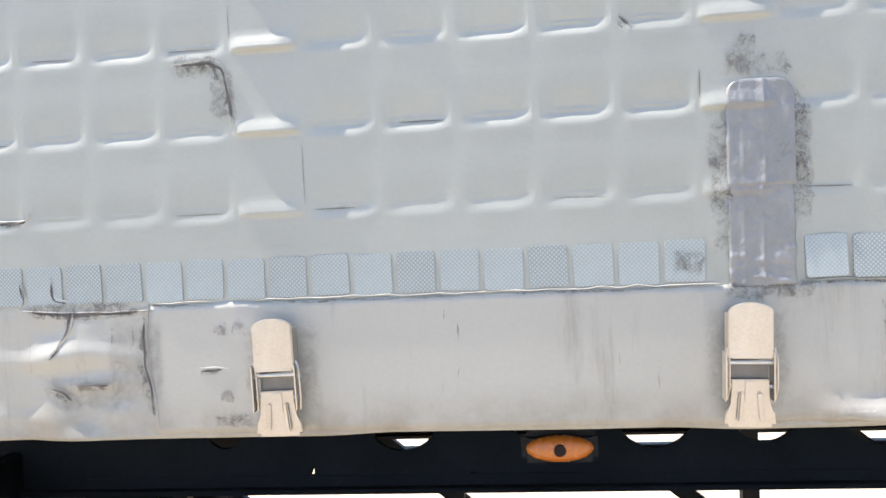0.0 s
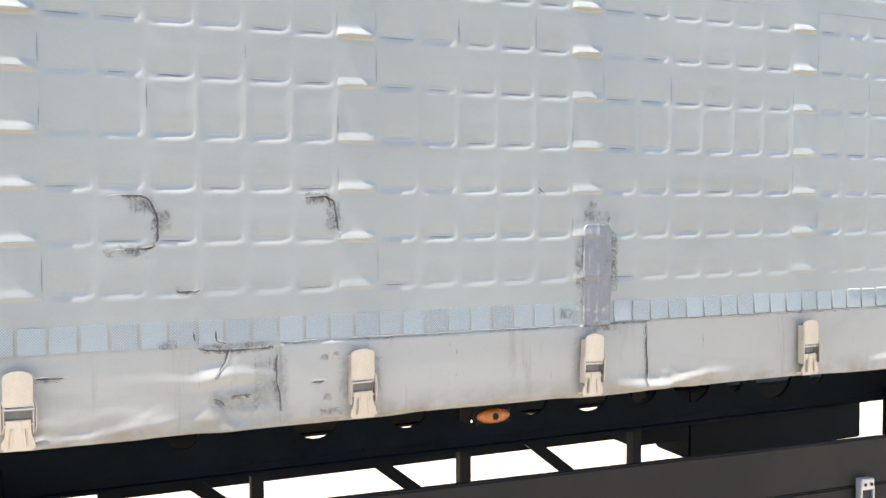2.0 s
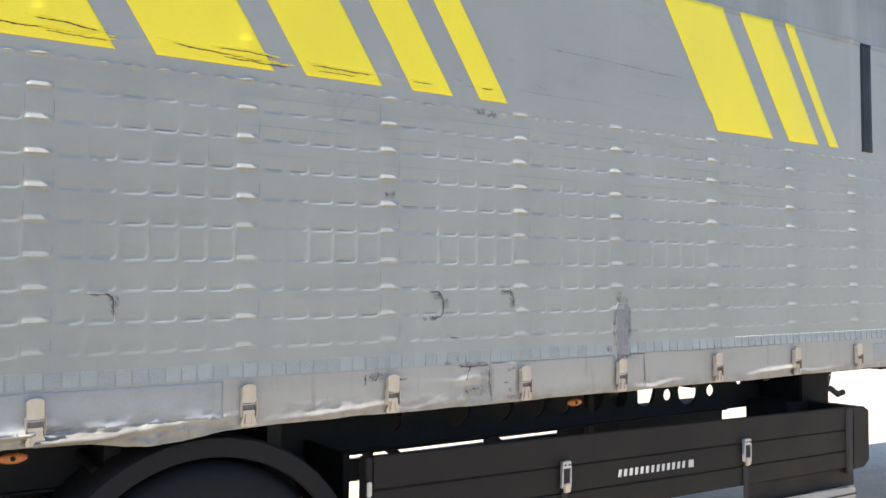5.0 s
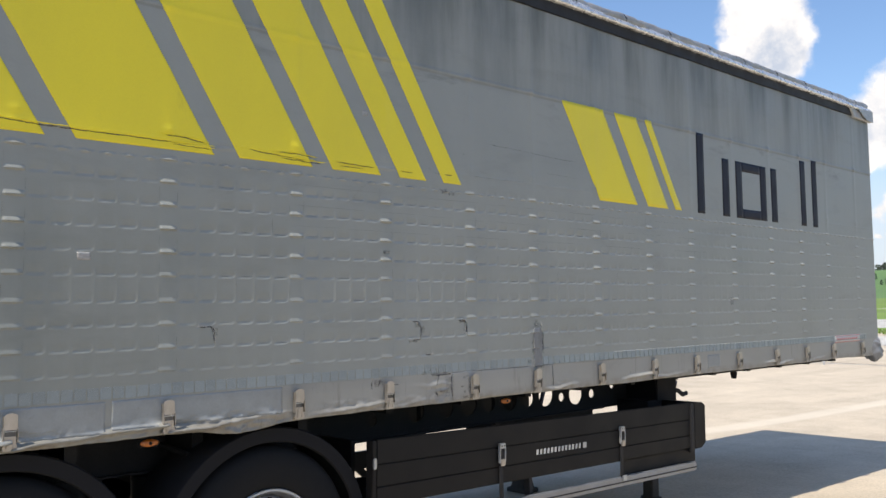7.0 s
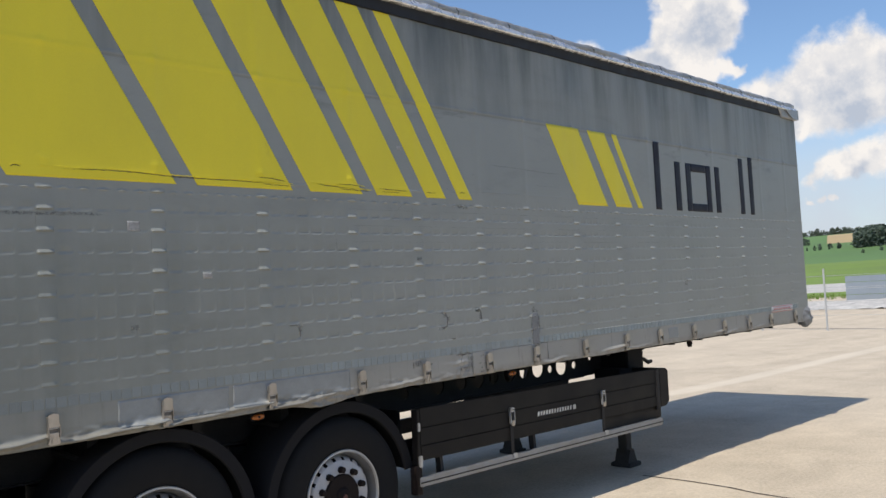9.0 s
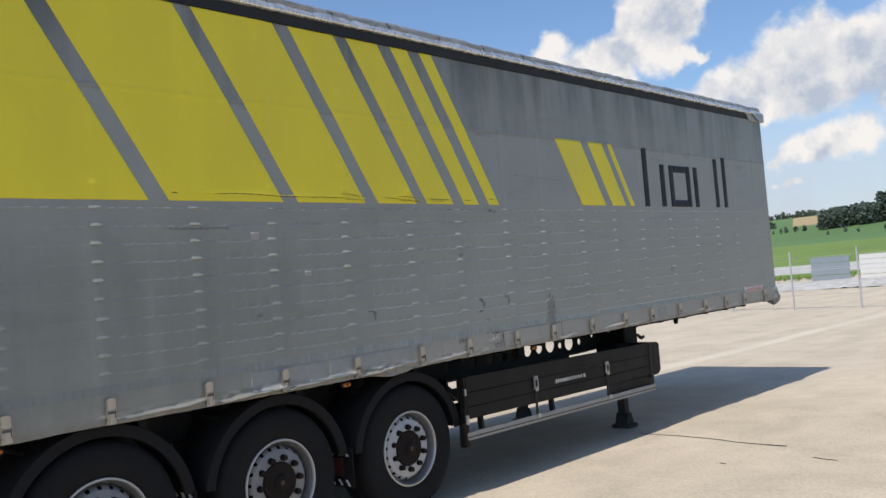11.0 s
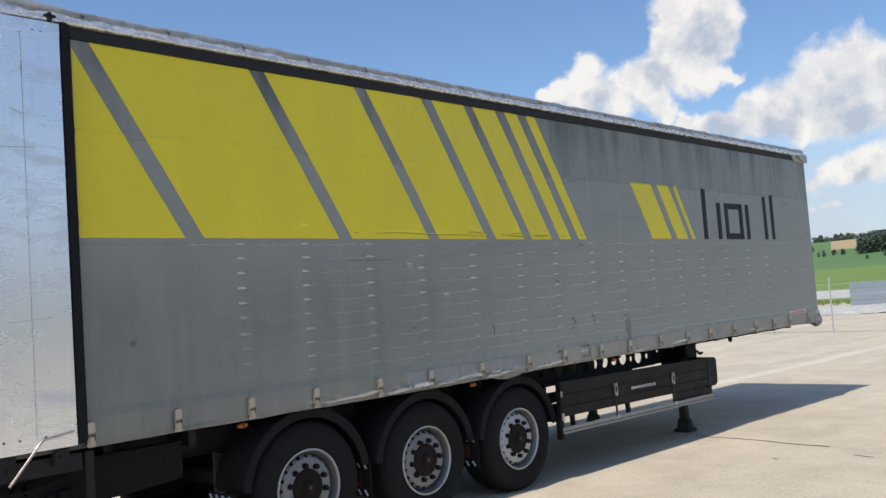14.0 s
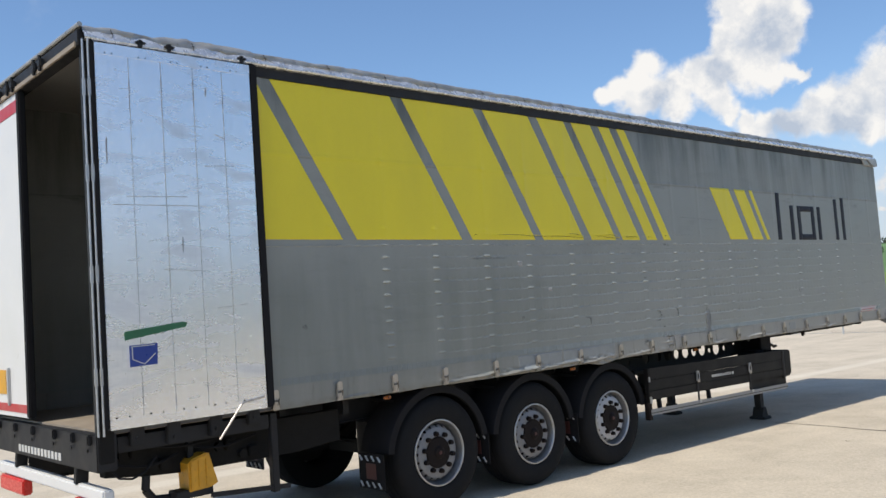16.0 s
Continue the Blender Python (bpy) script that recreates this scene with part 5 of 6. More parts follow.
for y, low in ((0.62, 0.882), (1.88, 0.655)):
    bm = bmesh.new()
    box(bm, REAR + 0.1, 2.15, y - 0.006, y + 0.006, low, 1.13)
    if y < 1:
        web(bm, 2.15, 5.75, low, 1.13, y - 0.006, y + 0.006, [(2.41, 1.01, 0.04), (2.785, 1.036, 0.076), (3.07, 1.030, 0.066), (3.29, 1.038, 0.080), (3.50, 1.029, 0.063), (3.72, 1.038, 0.080), (3.93, 1.029, 0.063),
                                                                (4.14, 1.039, 0.086), (4.33, 1.01, 0.035), (4.51, 1.02, 0.085), (4.72, 1.01, 0.036), (5.0, 1.06, 0.03)])
    else:
        box(bm, 2.15, 4.85, y - 0.006, y + 0.006, low, 1.13)
    box(bm, REAR + 0.1, 4.85, y - 0.03, y + 0.03, low - 0.002, low + 0.008)
    box(bm, 2.1, 5.75 if y < 1 else 4.85, y - 0.008, y + 0.008, low, low + 0.03)
    box(bm, 2.1, 5.75, y - 0.008, y + 0.008, 1.10, 1.13)
    box(bm, 5.0, 9.0, y - 0.05, y + 0.05, 1.06, 1.148)
    part("chassis_beam", bm, M["chassis"], trailer)
for k in range(21):
    x = -4.1 + 0.64 * k
    bm = bmesh.new()
    low = 1.09 if x > 1.9 else 1.0
    box(bm, x - 0.03, x + 0.03, 0.30, WIDTH - 0.30, low, 1.148)
    part("cross_member", bm, M["chassis"], trailer)
for x in (1.875, 2.785, 3.69, 4.585):
    bm = bmesh.new()
    bar(bm, (x, 1.6, 0.30), (x, 1.6, 1.05), 0.05, 0.05)
    part("support_strut", bm, M["chassis"], trailer)
    bm = bmesh.new()
    bar(bm, (x - 0.50, 2.3, 0.64), (x + 0.14, 2.3, 0.12), 0.06, 0.03)
    part("diagonal_strut", bm, M["chassis"], trailer)
bm = bmesh.new()
box(bm, 4.78, 5.16, 1.9, 2.2, 0.41, 0.68, 0.01)
box(bm, 5.15, 6.4, 1.9, 2.2, 0.30, 0.68, 0.01)
part("equipment_box", bm, M["joint"], trailer)
bm = bmesh.new()
box(bm, 2.2, 5.9, 2.42, 2.455, 0.60, 1.10, 0.006)
part("far_locker", bm, M["box"], trailer)
bm = bmesh.new()
box(bm, 2.2, 5.9, 2.42, 2.46, 0.305, 0.46)
part("far_guard_rail", bm, M["chassis"], trailer)


def lamp(x):
    bm = bmesh.new()
    bmesh.ops.create_uvsphere(bm, u_segments=20, v_segments=10, radius=1.0)
    for v in bm.verts:
        v.co = Vector((v.co.x * 0.046, v.co.y * 0.014, v.co.z * 0.0185))
    ob = part("marker_lamp", bm, M["amber"], trailer, "oval amber side marker lamp", at=(x, 0.062, 1.117))
    bm = bmesh.new()
    lathe(bm, [(0.0, -0.0152), (0.008, -0.015), (0.009, -0.011)], 16)
    part("bulb_ring", bm, M["hub"], ob)
    bm = bmesh.new()
    box(bm, -0.052, 0.052, 0.0, 0.02, -0.022, 0.022, 0.008)
    part("lamp_base", bm, M["joint"], ob)
    return ob


for x in (3.093, 0.655, -1.90):
    lamp(x)


# ---------------------------------------------------------------- wheels, guards, flaps
def wheel_meshes():
    out = {}
    bm = bmesh.new()
    lathe(bm, [(0.285, 0.035), (0.315, 0.012), (0.345, 0.0), (0.42, -0.004), (0.475, 0.004), (0.50, 0.022), (0.512, 0.045), (0.520, 0.06), (0.520, 0.13), (0.513, 0.135),
               (0.513, 0.145), (0.520, 0.15), (0.520, 0.22), (0.513, 0.225), (0.513, 0.235), (0.520, 0.24), (0.520, 0.32), (0.505, 0.36), (0.47, 0.378), (0.345, 0.385), (0.285, 0.35)], 64, True)
    out["tyre"] = mesh_of(bm, "tyre", M["rubber"])
    bm = bmesh.new()
    lathe(bm, [(0.300, 0.022), (0.306, 0.012), (0.302, 0.004), (0.292, 0.003), (0.286, 0.016)], 64)
    out["rim_flange"] = mesh_of(bm, "rim_flange", M["galv"])
    bm = bmesh.new()
    lathe(bm, [(0.286, 0.016), (0.270, 0.045), (0.262, 0.11), (0.255, 0.15), (0.246, 0.15)], 64)
    out["wheel"] = mesh_of(bm, "wheel", M["rim"])
    bm = bmesh.new()
    # dish with a ring of hand holes
    seg = 60
    ring = [(0.264, 0.105), (0.253, 0.066), (0.232, 0.044), (0.222, 0.039), (0.14, 0.036), (0.11, 0.036)]
    rows = [[bm.verts.new((r * math.cos(2 * math.pi * i / seg), y, r * math.sin(2 * math.pi * i / seg))) for i in range(seg)] for r, y in ring]
    for k in range(len(ring) - 1):
        for i in range(seg):
            if k == 1 and i % 3 == 0:
                continue
            j = (i + 1) % seg
            bm.faces.new((rows[k][i], rows[k][j], rows[k + 1][j], rows[k + 1][i]))
    out["disc"] = mesh_of(bm, "disc", M["disc"])
    out["disc_clean"] = out["disc"].copy()
    out["disc_clean"].materials[0] = M["disc_clean"]
    bm = bmesh.new()
    lathe(bm, [(0.0, 0.0), (0.045, 0.0), (0.054, 0.006), (0.060, 0.016), (0.10, 0.020), (0.138, 0.022), (0.148, 0.040)], 32)
    out["hub"] = mesh_of(bm, "hub", M["hub"])
    bm = bmesh.new()
    lathe(bm, [(0.0, 0.135), (0.25, 0.135), (0.25, 0.2)], 32)
    out["brake_drum"] = mesh_of(bm, "brake_drum", M["chassis"])
    bm = bmesh.new()
    rod(bm, (0, 0.045, 0), (0, 0.0, 0), 0.025, 7, 0.020)
    out["wheel_nut"] = mesh_of(bm, "wheel_nut", M["hub"])
    bm = bmesh.new()
    lathe(bm, [(0.0, -0.006), (0.016, -0.006), (0.018, 0.002)], 16)
    out["hub_cap"] = mesh_of(bm, "hub_cap", M["cap_red"])
    return out


wheel_parts = wheel_meshes()
for side in (0, 1):
    for k, x in enumerate((-1.31, 0.0, 1.31)):
        turn = Matrix.Rotation(math.pi * side, 4, "Z") @ Matrix.Rotation(0.37 * k + 0.1, 4, "Y")
        w = place("wheel", wheel_parts["wheel"], trailer, (x, 0.075 if side == 0 else WIDTH - 0.075, 0.520 - 0.0155 * x), "road wheel with dusty silver rim", turn=turn)
        for key in ("tyre", "disc", "rim_flange", "hub", "brake_drum", "hub_cap"):
            place("disc", wheel_parts["disc_clean"], w) if key == "disc" and x > 1 else place(key, wheel_parts[key], w)
        for i in range(10):
            a = 2 * math.pi * (i + 0.83) / 10
            place("wheel_nut", wheel_parts["wheel_nut"], w, (0.172 * math.cos(a), 0.0, 0.172 * math.sin(a)))
for x in (-1.31, 0.0, 1.31):
    bm = bmesh.new()
    bar(bm, (x, 0.3, 0.518), (x, WIDTH - 0.3, 0.518), 0.13, 0.13, 0.02)
    part("axle", bm, M["chassis"], trailer)
    for y in (0.66, 1.82):
        bm = bmesh.new()
        bar(bm, (x, y, 0.50), (x + 0.5, y, 0.80), 0.10, 0.08, 0.01)
        box(bm, x + 0.40, x + 0.60, y - 0.08, y + 0.08, 0.62, 0.9, 0.01)
        rod(bm, (x - 0.35, y, 0.55), (x - 0.35, y, 0.86), 0.13, 20)
        bar(bm, (x, y, 0.50), (x - 0.42, y, 0.53), 0.09, 0.06, 0.01)
        part("suspension_arm", bm, M["chassis"], trailer)


def guard_mesh():
    bm = bmesh.new()
    a0, a1, n = radians(8), radians(172), 22
    outer = []
    for i in range(n + 1):
        a = a0 + (a1 - a0) * i / n
        c, s = math.cos(a), math.sin(a)
        ring = [(0.628, 0.0), (0.620, -0.012), (0.555, -0.012), (0.548, 0.0), (0.575, 0.02), (0.603, 0.39), (0.615, 0.40)]
        outer.append([bm.verts.new((r * c, y, r * s)) for r, y in ring])
    m = len(outer[0])
    for p, q in zip(outer, outer[1:]):
        for k in range(m):
            bm.faces.new((p[k], p[(k + 1) % m], q[(k + 1) % m], q[k]))
    bm.faces.new(outer[0])
    bm.faces.new(outer[-1][::-1])
    return mesh_of(bm, "mudguard", M["joint"])


guard = guard_mesh()
for y, side in ((0.075, 0), (WIDTH - 0.075, 1)):
    for x in (-1.31, 0.0, 1.31):
        g = place("mudguard", guard, trailer, (x, y, 0.517 - 0.0155 * x), turn=Matrix.Rotation(math.pi * side, 4, "Z"))
        for dx in (-0.35, 0.35):
            bm = bmesh.new()
            rod(bm, (dx, 0.2, 0.50), (dx, 0.55, 0.52), 0.018, 8)
            part("stay", bm, M["chassis"], g)
for x, y0 in ((-2.03, 0.0), (-0.70, 0.05), (0.63, 0.03), (-2.03, 2.02)):
    bm = bmesh.new()
    box(bm, x - 0.006, x + 0.006, y0, y0 + 0.36, 0.335, 0.64, 0.003)
    f = part("mud_flap", bm, M["joint"], trailer, "black mud flap with white slanted bars")
    for k in range(4):
        for z in (0.60, 0.375):
            bm = bmesh.new()
            bar(bm, (x - 0.008, y0 + 0.04 + 0.085 * k, z - 0.022), (x - 0.008, y0 + 0.075 + 0.085 * k, z + 0.022), 0.004, 0.032)
            part("white_bar", bm, M["text_white"], f)
    bm = bmesh.new()
    box(bm, x - 0.010, x - 0.006, y0 + 0.11, y0 + 0.25, 0.42, 0.555)
    part("red_square", bm, M["cap_red"], f)

# air tank and rear clutter under the floor
for x0, x1, y, z in ((-3.0, -2.2, 1.1, 0.83), (1.7, 2.6, 1.15, 0.9)):
    bm = bmesh.new()
    rod(bm, (x0, y, z), (x1, y, z), 0.13, 24)
    part("air_tank", bm, M["chassis"], trailer)
bm = bmesh.new()
box(bm, -3.08, -3.02, 0.06, 0.12, 0.52, 1.13, 0.005)
part("hanger_post", bm, M["chassis"], trailer)
bm = bmesh.new()
box(bm, -4.3, -3.1, 0.05, 0.30, 1.02, 1.13, 0.005)
part("rear_side_frame", bm, M["chassis"], trailer)
bm = bmesh.new()
bar(bm, (-3.60, 0.08, 0.60), (-2.92, 0.08, 0.545), 0.035, 0.03, 0.004)
part("side_bar", bm, M["chassis"], trailer)
for x, z0, z1 in ((-4.22, 1.06, 1.2), (-3.95, 1.03, 1.2), (-3.62, 1.04, 1.19), (-3.30, 1.08, 1.18)):
    bm = bmesh.new()
    box(bm, x, x + 0.10, 0.0, 0.05, z0, z1, 0.006)
    rod(bm, (x + 0.05, 0.0, z0 + 0.05), (x + 0.05, -0.012, z0 + 0.05), 0.014, 8)
    part("lashing_bracket", bm, M["chassis"], trailer)
bm = bmesh.new()
pipe(bm, [(-4.36, 0.05, 0.93), (-4.30, 0.04, 0.85), (-4.20, 0.05, 0.83), (-4.10, 0.07, 0.86), (-4.0, 0.10, 0.95)], 0.008, 6)
part("cable", bm, M["joint"], trailer)
bm = bmesh.new()
pipe(bm, [(-4.02, 0.25, 0.80), (-4.03, 0.25, 0.70), (-3.97, 0.25, 0.62), (-3.85, 0.25, 0.61), (-3.80, 0.25, 0.63)], 0.03, 10)
part("tow_hook", bm, M["chassis"], trailer)
# muddy frame parts under the rear floor
bm = bmesh.new()
prism(bm, [(-4.32, 0.835), (-4.05, 0.80), (-3.72, 0.775), (-2.75, 0.765), (-2.3, 0.80), (-2.3, 1.06), (-4.32, 1.06)], 0.24, 0.34, 0.006)
part("rear_frame_plate", bm, M["muddy"], trailer, "mud-splashed dark frame plate under the rear floor")
for x, z in ((-4.2, 0.98), (-3.98, 0.86), (-3.45, 0.92), (-3.25, 0.84)):
    bm = bmesh.new()
    rod(bm, (x, 0.24, z), (x, 0.20, z), 0.035, 12)
    box(bm, x + 0.05, x + 0.13, 0.19, 0.24, z - 0.03, z + 0.05, 0.008)
    part("valve_block", bm, M["muddy"], trailer)
for k, (x0, x1, z) in enumerate(((-4.30, -3.80, 0.93), (-3.75, -3.15, 0.98), (-4.1, -3.3, 1.03))):
    bm = bmesh.new()
    pipe(bm, [(x0 + (x1 - x0) * i / 8, 0.17 + 0.02 * math.sin(i + k), z - 0.05 * math.sin(math.pi * i / 8)) for i in range(9)], 0.009, 6)
    part("hose", bm, M["joint"], trailer)
# yellow wheel chock in its holder
bm = bmesh.new()
prism(bm, [(-3.755, 0.645), (-3.58, 0.655), (-3.525, 0.68), (-3.59, 0.905), (-3.62, 0.912), (-3.735, 0.878), (-3.76, 0.85)], 0.10, 0.28, 0.012)
chock = part("wheel_chock", bm, M["chock"], trailer, "yellow plastic wheel chock in its holder")
bm = bmesh.new()
for x in (-3.74, -3.68, -3.62):
    box(bm, x - 0.008, x + 0.008, 0.09, 0.102, 0.68, 0.87, 0.004)
part("rib", bm, M["chock"], chock)
bm = bmesh.new()
box(bm, -3.85, -3.56, 0.12, 0.27, 0.60, 0.66, 0.006)
bar(bm, (-3.7, 0.2, 0.62), (-3.7, 0.2, 1.1), 0.04)
part("holder", bm, M["chassis"], chock)


# ---------------------------------------------------------------- side locker
# it hangs slightly nose-down: places are taken from its rear top corner
LOCK = Matrix.Rotation(0.0175, 4, "Y")
LOCK_AT = (1.93, 0.0, 0.992)


def hung(name, bm, material, parent, label=""):
    ob = part(name, bm, material, parent, label)
    if parent is trailer:
        ob.matrix_basis = Matrix.Translation(LOCK_AT) @ LOCK
    return ob


bm = bmesh.new()
box(bm, 0.02, 3.46, 0.03, 0.50, -0.374, -0.36)
box(bm, 0.02, 3.46, 0.47, 0.50, -0.36, -0.30)
box(bm, 0.0, 0.03, 0.0, 0.06, -0.42, -0.004, 0.004)
box(bm, 0.0, 0.03, 0.06, 0.20, -0.42, -0.36, 0.004)
box(bm, 0.0, 0.03, 0.20, 0.62, -0.42, -0.02, 0.004)
locker = hung("side_locker", bm, M["box"], trailer, "long dark brown pallet locker under the chassis")
for z0, z1, dy in ((-0.136, 0.0, 0.0), (-0.262, -0.139, 0.002), (-0.365, -0.265, 0.0)):
    bm = bmesh.new()
    box(bm, 0.035, 3.35, 0.005 + dy, 0.03, z0, z1, 0.005)
    hung("board", bm, M["box"], locker)
bm = bmesh.new()
box(bm, 2.38, 3.40, 0.03, 0.045, -0.482, -0.36, 0.003)
hung("apron_board", bm, M["box"], locker)
bm = bmesh.new()
prism(bm, [(3.34, 0.0), (3.47, -0.006), (3.515, -0.03), (3.515, -0.335), (3.46, -0.375), (3.34, -0.38)], -0.006, 0.48, 0.008)
hung("end_panel", bm, M["box"], locker)
bm = bmesh.new()
box(bm, 3.29, 3.34, -0.008, 0.03, -0.40, -0.01, 0.005)
hung("end_post", bm, M["chassis"], locker)
for x in (1.045, 2.34):
    bm = bmesh.new()
    box(bm, x - 0.026, x + 0.026, -0.020, 0.004, -0.145, -0.112, 0.003)
    box(bm, x - 0.028, x - 0.020, -0.020, 0.0, -0.235, -0.135, 0.002)
    box(bm, x + 0.020, x + 0.028, -0.020, 0.0, -0.235, -0.135, 0.002)
    latch = hung("latch", bm, M["galv"], locker, "galvanised toggle latch")
    bm = bmesh.new()
    box(bm, x - 0.020, x + 0.020, -0.026, -0.01, -0.255, -0.212, 0.005)
    hung("toggle", bm, M["steel"], latch)
    bm = bmesh.new()
    box(bm, x - 0.019, x + 0.019, -0.014, -0.004, -0.212, -0.145, 0.003)
    hung("spring", bm, M["chassis"], latch)
    bm = bmesh.new()
    box(bm, x - 0.016, x + 0.016, -0.008, 0.004, -0.50, -0.255, 0.003)
    hung("strap", bm, M["chassis"], latch)
    bm = bmesh.new()
    box(bm, x - 0.022, x + 0.022, -0.034, -0.02, -0.505, -0.465, 0.004)
    hung("hook", bm, M["galv"], latch)
    bm = bmesh.new()
    rod(bm, (x - 0.012, -0.02, -0.128), (x - 0.012, -0.023, -0.128), 0.005, 8)
    rod(bm, (x + 0.012, -0.02, -0.128), (x + 0.012, -0.023, -0.128), 0.005, 8)
    hung("rivet", bm, M["chassis"], latch)
for k in range(13):
    bm = bmesh.new()
    x = 1.395 + 0.0375 * k
    prism(bm, [(x, -0.224), (x + 0.017, -0.224), (x + 0.022, -0.190), (x + 0.005, -0.190)], 0.0035, 0.009)
    hung("print_bar", bm, M["text_white"], locker)
bm = bmesh.new()
box(bm, 1.892, 1.93, 0.0035, 0.009, -0.226, -0.188)
hung("print_block", bm, M["galv"], locker)
bm = bmesh.new()
box(bm, 0.004, 0.03, -0.02, 0.01, -0.41, -0.33, 0.004)
hung("hinge", bm, M["galv"], locker)
bm = bmesh.new()
box(bm, 0.004, 0.025, -0.012, 0.01, -0.16, -0.10, 0.004)
hung("hinge", bm, M["galv"], locker)
bm = bmesh.new()
box(bm, 0.0, 3.34, -0.02, 0.02, -0.545, -0.478, 0.006)
rail = hung("guard_rail", bm, M["rail_alu"], trailer, "pale aluminium side guard rail")
bm = bmesh.new()
box(bm, 0.0, 3.34, -0.024, -0.018, -0.520, -0.512)
hung("groove", bm, M["chassis"], rail)
for x in (0.27, 1.37, 2.97):
    bm = bmesh.new()
    bar(bm, (x, 0.05, -0.53), (x, 0.09, -0.05), 0.05, 0.03)
    hung("bracket", bm, M["chassis"], rail)
bm = bmesh.new()
box(bm, -0.03, 0.03, -0.01, 0.06, -0.60, -0.40, 0.006)
hung("end_bracket", bm, M["hub"], rail, "rusty end bracket")

# landing legs
for y in (0.50, 2.0):
    bm = bmesh.new()
    box(bm, 5.30, 5.43, y - 0.06, y + 0.06, 0.35, 1.08, 0.008)
    leg = part("landing_leg", bm, M["dusty"], trailer, "dusty dark steel landing leg")
    bm = bmesh.new()
    box(bm, 5.315, 5.415, y - 0.05, y + 0.05, -0.01, 0.36, 0.006)
    part("inner_tube", bm, M["dusty"], leg)
    bm = bmesh.new()
    box(bm, 5.26, 5.47, y - 0.12, y + 0.12, -0.086, -0.04, 0.008)
    prism(bm, [(5.28, -0.042), (5.45, -0.042), (5.40, 0.09), (5.33, 0.09)], y - 0.08, y + 0.08)
    part("foot", bm, M["dusty"], leg)
    bm = bmesh.new()
    bar(bm, (5.45, y - 0.03, 0.30), (5.75, y - 0.03, 1.06), 0.03)
    part("brace", bm, M["blue_paint"], leg, "blue-painted brace")
bm = bmesh.new()
box(bm, 5.05, 5.5, 0.30, 0.61, 0.72, 0.94, 0.01)
box(bm, 5.2, 5.5, 0.30, 0.62, 0.92, 1.14, 0.01)
part("leg_mount", bm, M["joint"], trailer)
bm = bmesh.new()
pipe(bm, [(5.48, 0.35, 1.0), (5.58, 0.34, 0.99), (5.64, 0.33, 0.95), (5.70, 0.33, 0.96)], 0.02, 8)
part("crank_handle", bm, M["chassis"], trailer)
bm = bmesh.new()
rod(bm, (6.12, 0.10, 1.13), (6.12, 0.10, 1.10), 0.03, 14)
box(bm, 6.10, 6.14, 0.08, 0.12, 1.07, 1.13, 0.006)
part("hanging_valve", bm, M["hub"], trailer)

# ---------------------------------------------------------------- yard fence and distance
def fence_post(x, y):
    bm = bmesh.new()
    rod(bm, (0, 0, 0), (0, 0, 2.0), 0.03, 12)
    rod(bm, (0, 0, 2.0), (0, 0, 2.02), 0.03, 12)
    return tagged(place("fence_post", mesh_of(bm, "fence_post", M["post_grey"]), None, (x, y, -0.2015)), label="slim pale grey steel fence post on the yard", category="fence post", group="fence posts")


for k in range(-3, 4):
    fence_post(26.65 - 0.21 * k, 6.16 - 2.26 * k)
fence = tagged(new("wire_fence"), label="thin galvanised wire fence strung between pale steel posts", category="fence")
for z in (0.05, 0.5, 0.95, 1.4, 1.78):
    bm = bmesh.new()
    rod(bm, (27.31, 13.2, z - 0.2), (25.99, -0.9, z - 0.2), 0.005, 6)
    part("wire", bm, M["galv"], fence)
def crack(points, width):
    bm = bmesh.new()
    for a, b in zip(points, points[1:]):
        a, b = (Vector((p[0], p[1], float(terrain(np.array(p[0]), np.array(p[1]))))) for p in (a, b))
        side = (b - a).normalized().cross(Vector((0, 0, 1))) * width
        vs = [bm.verts.new(p + Vector((0, 0, 0.004))) for p in (a - side, b - side * 0.7, b + side * 0.7, a + side)]
        bm.faces.new(vs)
    ob = new("ground_crack", mesh_of(bm, "ground_crack", M["crack"]))
    return tagged(ob, label="thin dark crack and edge line in the concrete", kind="structure")


crack([(5.02, 0.10), (5.02, -0.36), (4.99, -0.62), (4.97, -0.80), (4.88, -1.09), (4.85, -1.36), (4.84, -1.58)], 0.013)
crack([(4.85, -1.42), (4.84, -1.62)], 0.02)
# yard edge along the fence, its shadow painted as a dark strip
crack([(28.2, 9.5), (27.5, 5.5), (27.0, 3.1), (26.4, 0.2), (25.9, -2.2)], 0.05)
crack([(6.75, -2.02), (6.68, -2.14), (6.66, -2.26)], 0.012)
crack([(4.42, -2.02), (4.38, -2.14), (4.37, -2.25)], 0.010)
crack([(3.9, -1.35), (3.88, -1.42)], 0.012)

# white gravel bank beyond the yard
def gravel_bank():
    xs, ys = np.arange(41, 51.01, 0.3), np.arange(-10, 45.1, 0.3)
    X, Y = np.meshgrid(xs, ys)
    Z = 0.02 + 0.22 * np.sin(np.clip((X - 41) / 10, 0, 1) * np.pi) * (0.8 + 0.3 * value_noise(X * 0.3, Y * 0.2, 3)) + 0.07 * value_noise(X * 2.9, Y * 2.9, 4)
    ob = new("gravel_bank", grid_mesh("gravel_bank", X, Y, np.maximum(Z, 0.01) - 0.2, M["gravel"]))
    return tagged(ob, label="low bank of white gravel beyond the yard", category="gravel", kind="stuff")


gravel_bank()


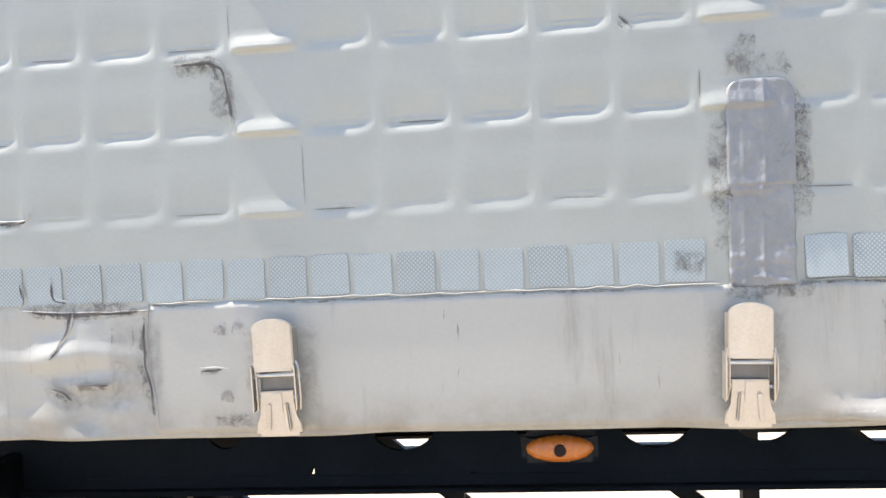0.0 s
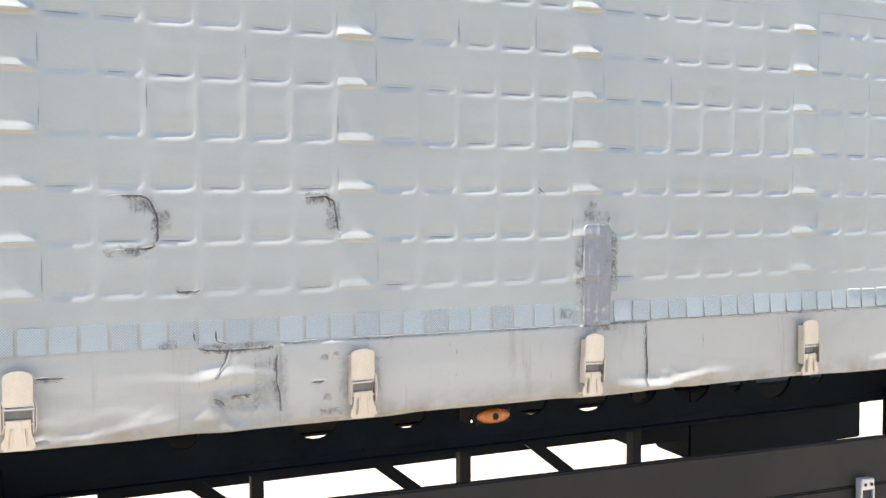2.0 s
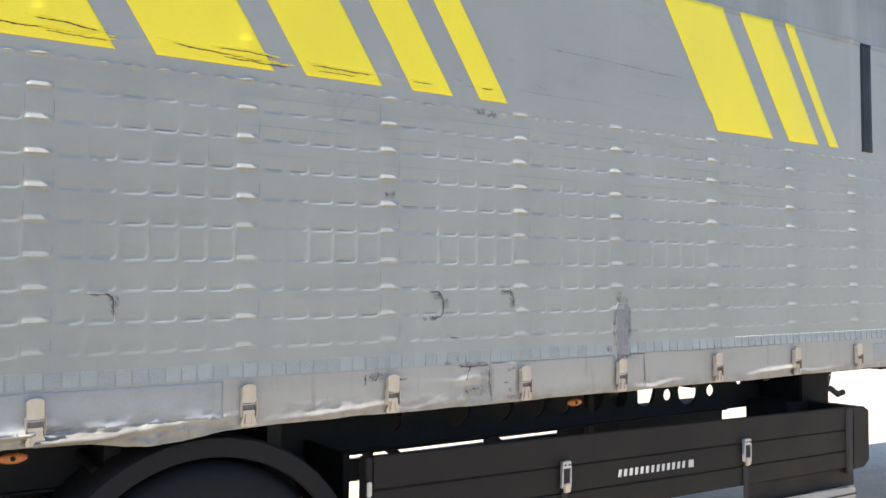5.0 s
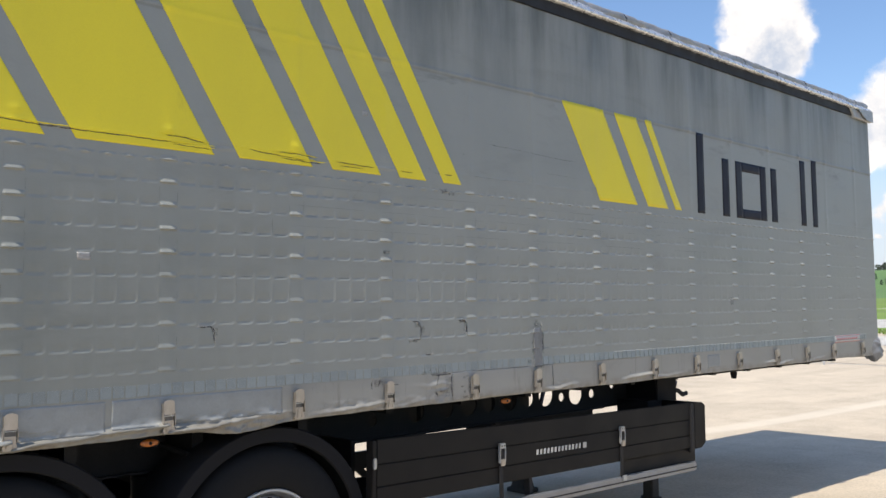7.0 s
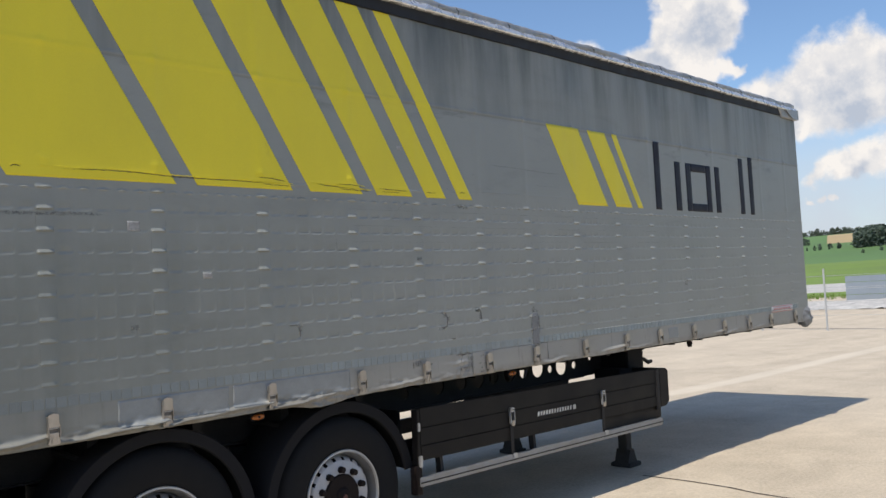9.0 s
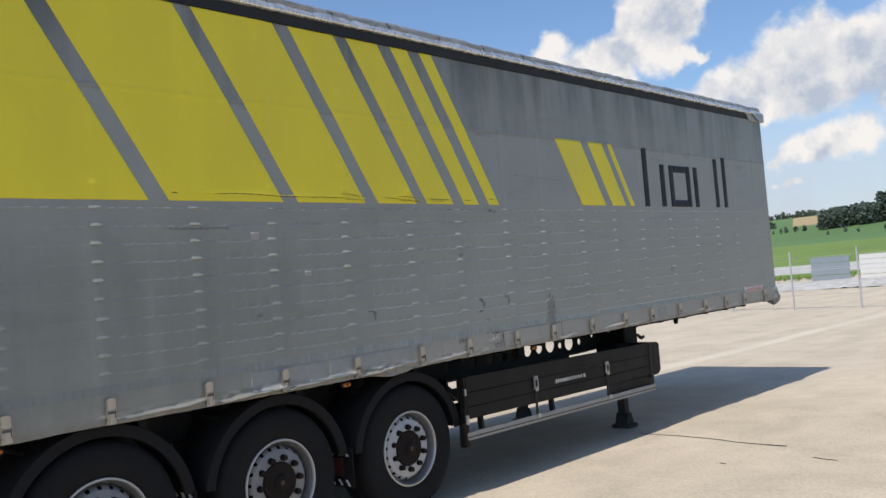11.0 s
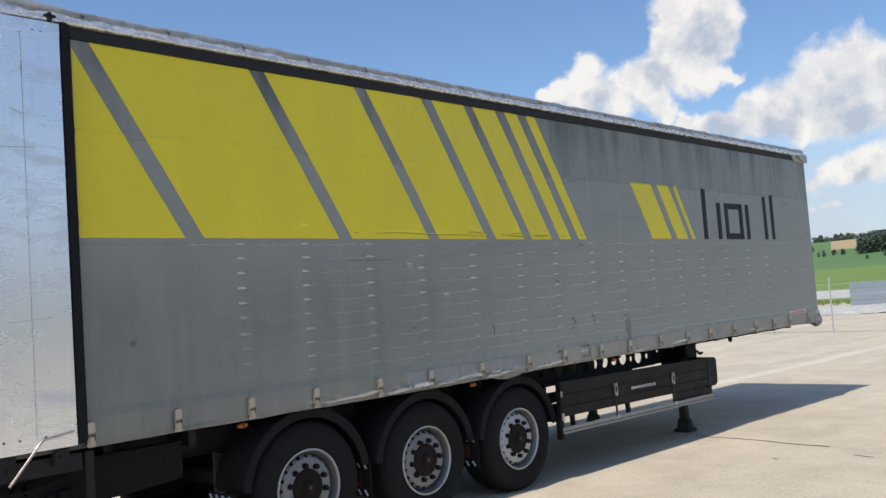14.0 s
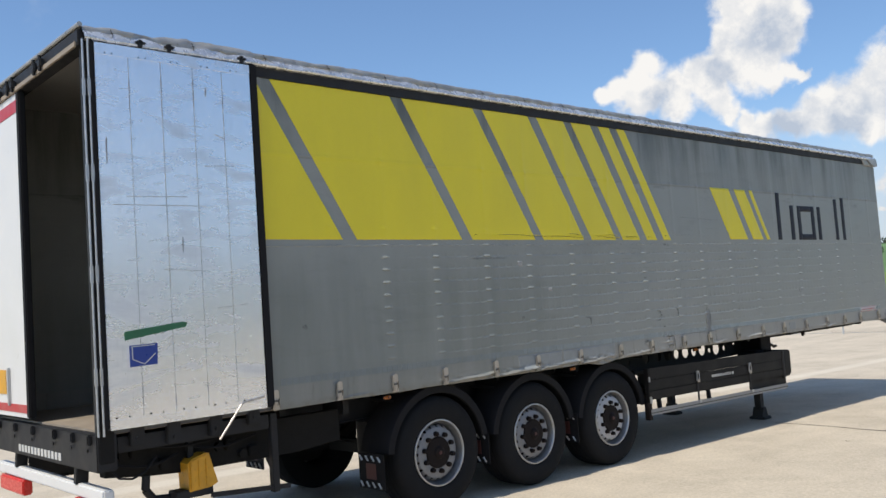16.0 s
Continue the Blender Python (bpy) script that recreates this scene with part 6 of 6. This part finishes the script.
def panel_stack(x, y, w, h, key, rows):
    base = tagged(new("hoarding"), label="ribbed pale metal hoarding panel behind the gravel", category="panel", group="hoarding")
    base.location = (x, y, -0.21)
    for k in range(rows):
        bm = bmesh.new()
        box(bm, -0.03, 0.03, -w / 2, w / 2, k * h / rows + 0.02, (k + 1) * h / rows, 0.01)
        part("board", bm, M[key], base)
    return base


panel_stack(52.0, 13.03, 2.3, 1.5, "grey_sheet", 4)
panel_stack(52.0, 9.0, 4.6, 1.5, "white", 5)
panel_stack(52.0, 3.8, 4.6, 1.5, "white", 5)

# far trees and woods
def woods(name, label, patches, seed, key="forest", m=62, clump=(0.10, 0.19)):
    """Trees of a short tapered trunk and many small leaf clumps, uneven in outline."""
    rng = np.random.default_rng(seed)
    verts, faces = [], []
    for az0, az1, d0, d1, n, h in patches:
        az, d = np.radians(rng.uniform(az0, az1, n)), rng.uniform(d0, d1, n)
        X, Y = d * np.cos(az), d * np.sin(az)
        Z = terrain(X, Y)
        for x, y, z in zip(X, Y, Z):
            hh = h * rng.uniform(0.6, 1.2)
            w = hh * rng.uniform(0.55, 0.9)
            i = len(verts)
            verts += [(x - w * 0.04, y, z - 0.5), (x + w * 0.04, y - w * 0.03, z - 0.5), (x, y + w * 0.04, z - 0.5), (x, y, z + hh * 0.6)]
            faces += [(i, i + 1, i + 3), (i + 1, i + 2, i + 3), (i + 2, i, i + 3)]
            t = rng.random(m)
            r = w * 0.5 * np.sin(np.pi * (0.18 + 0.77 * t)) ** 0.7 * rng.uniform(0.3, 1.0, m)
            a = rng.uniform(0, 2 * np.pi, m)
            s = w * rng.uniform(*clump, m)
            c = np.stack((x + r * np.cos(a), y + r * np.sin(a), z + hh * (0.04 + 0.94 * t)), -1)
            pts = (c[:, None, :] + rng.uniform(-1, 1, (m, 4, 3)) * s[:, None, None]).reshape(-1, 3)
            i = len(verts)
            verts += pts.tolist()
            for k in range(m):
                j = i + 4 * k
                faces += [(j, j + 1, j + 2), (j, j + 2, j + 3), (j, j + 3, j + 1), (j + 1, j + 3, j + 2)]
    me = bpy.data.meshes.new(name)
    me.from_pydata([tuple(map(float, v)) for v in verts], [], faces)
    me.materials.append(M[key])
    return tagged(new(name, me), label=label, category="woods", kind="stuff")


woods("hill_wood", "dark green wood on the far hillside", [(2, 17.75, 462, 496, 620, 8)], 3, m=80, clump=(0.12, 0.22))
woods("ridge_trees", "scattered broad-leaved trees along the hill crest", [(-20, 13, 850, 980, 190, 8), (15, 17.5, 850, 950, 40, 5), (18, 21.5, 850, 950, 46, 6), (22, 40, 850, 980, 120, 8), (18.4, 30, 468, 476, 40, 2.8), (20.2, 30, 520, 560, 30, 4), (14, 26, 400, 430, 8, 2.5), (13.6, 14.6, 700, 720, 12, 11), (-30, 60, 1000, 1200, 90, 8)], 4, m=80, clump=(0.14, 0.24))
woods("tall_grass", "band of tall pale green grass behind the gravel bank", [(-12, 45, 57, 66, 2600, 0.22)], 6, "meadow", 14, (0.16, 0.3))
woods("tree_row", "row of dark trees across the yard, mirrored in the aluminium door", [(-125, -38, 76, 96, 150, 6.5)], 9, m=60, clump=(0.12, 0.22))
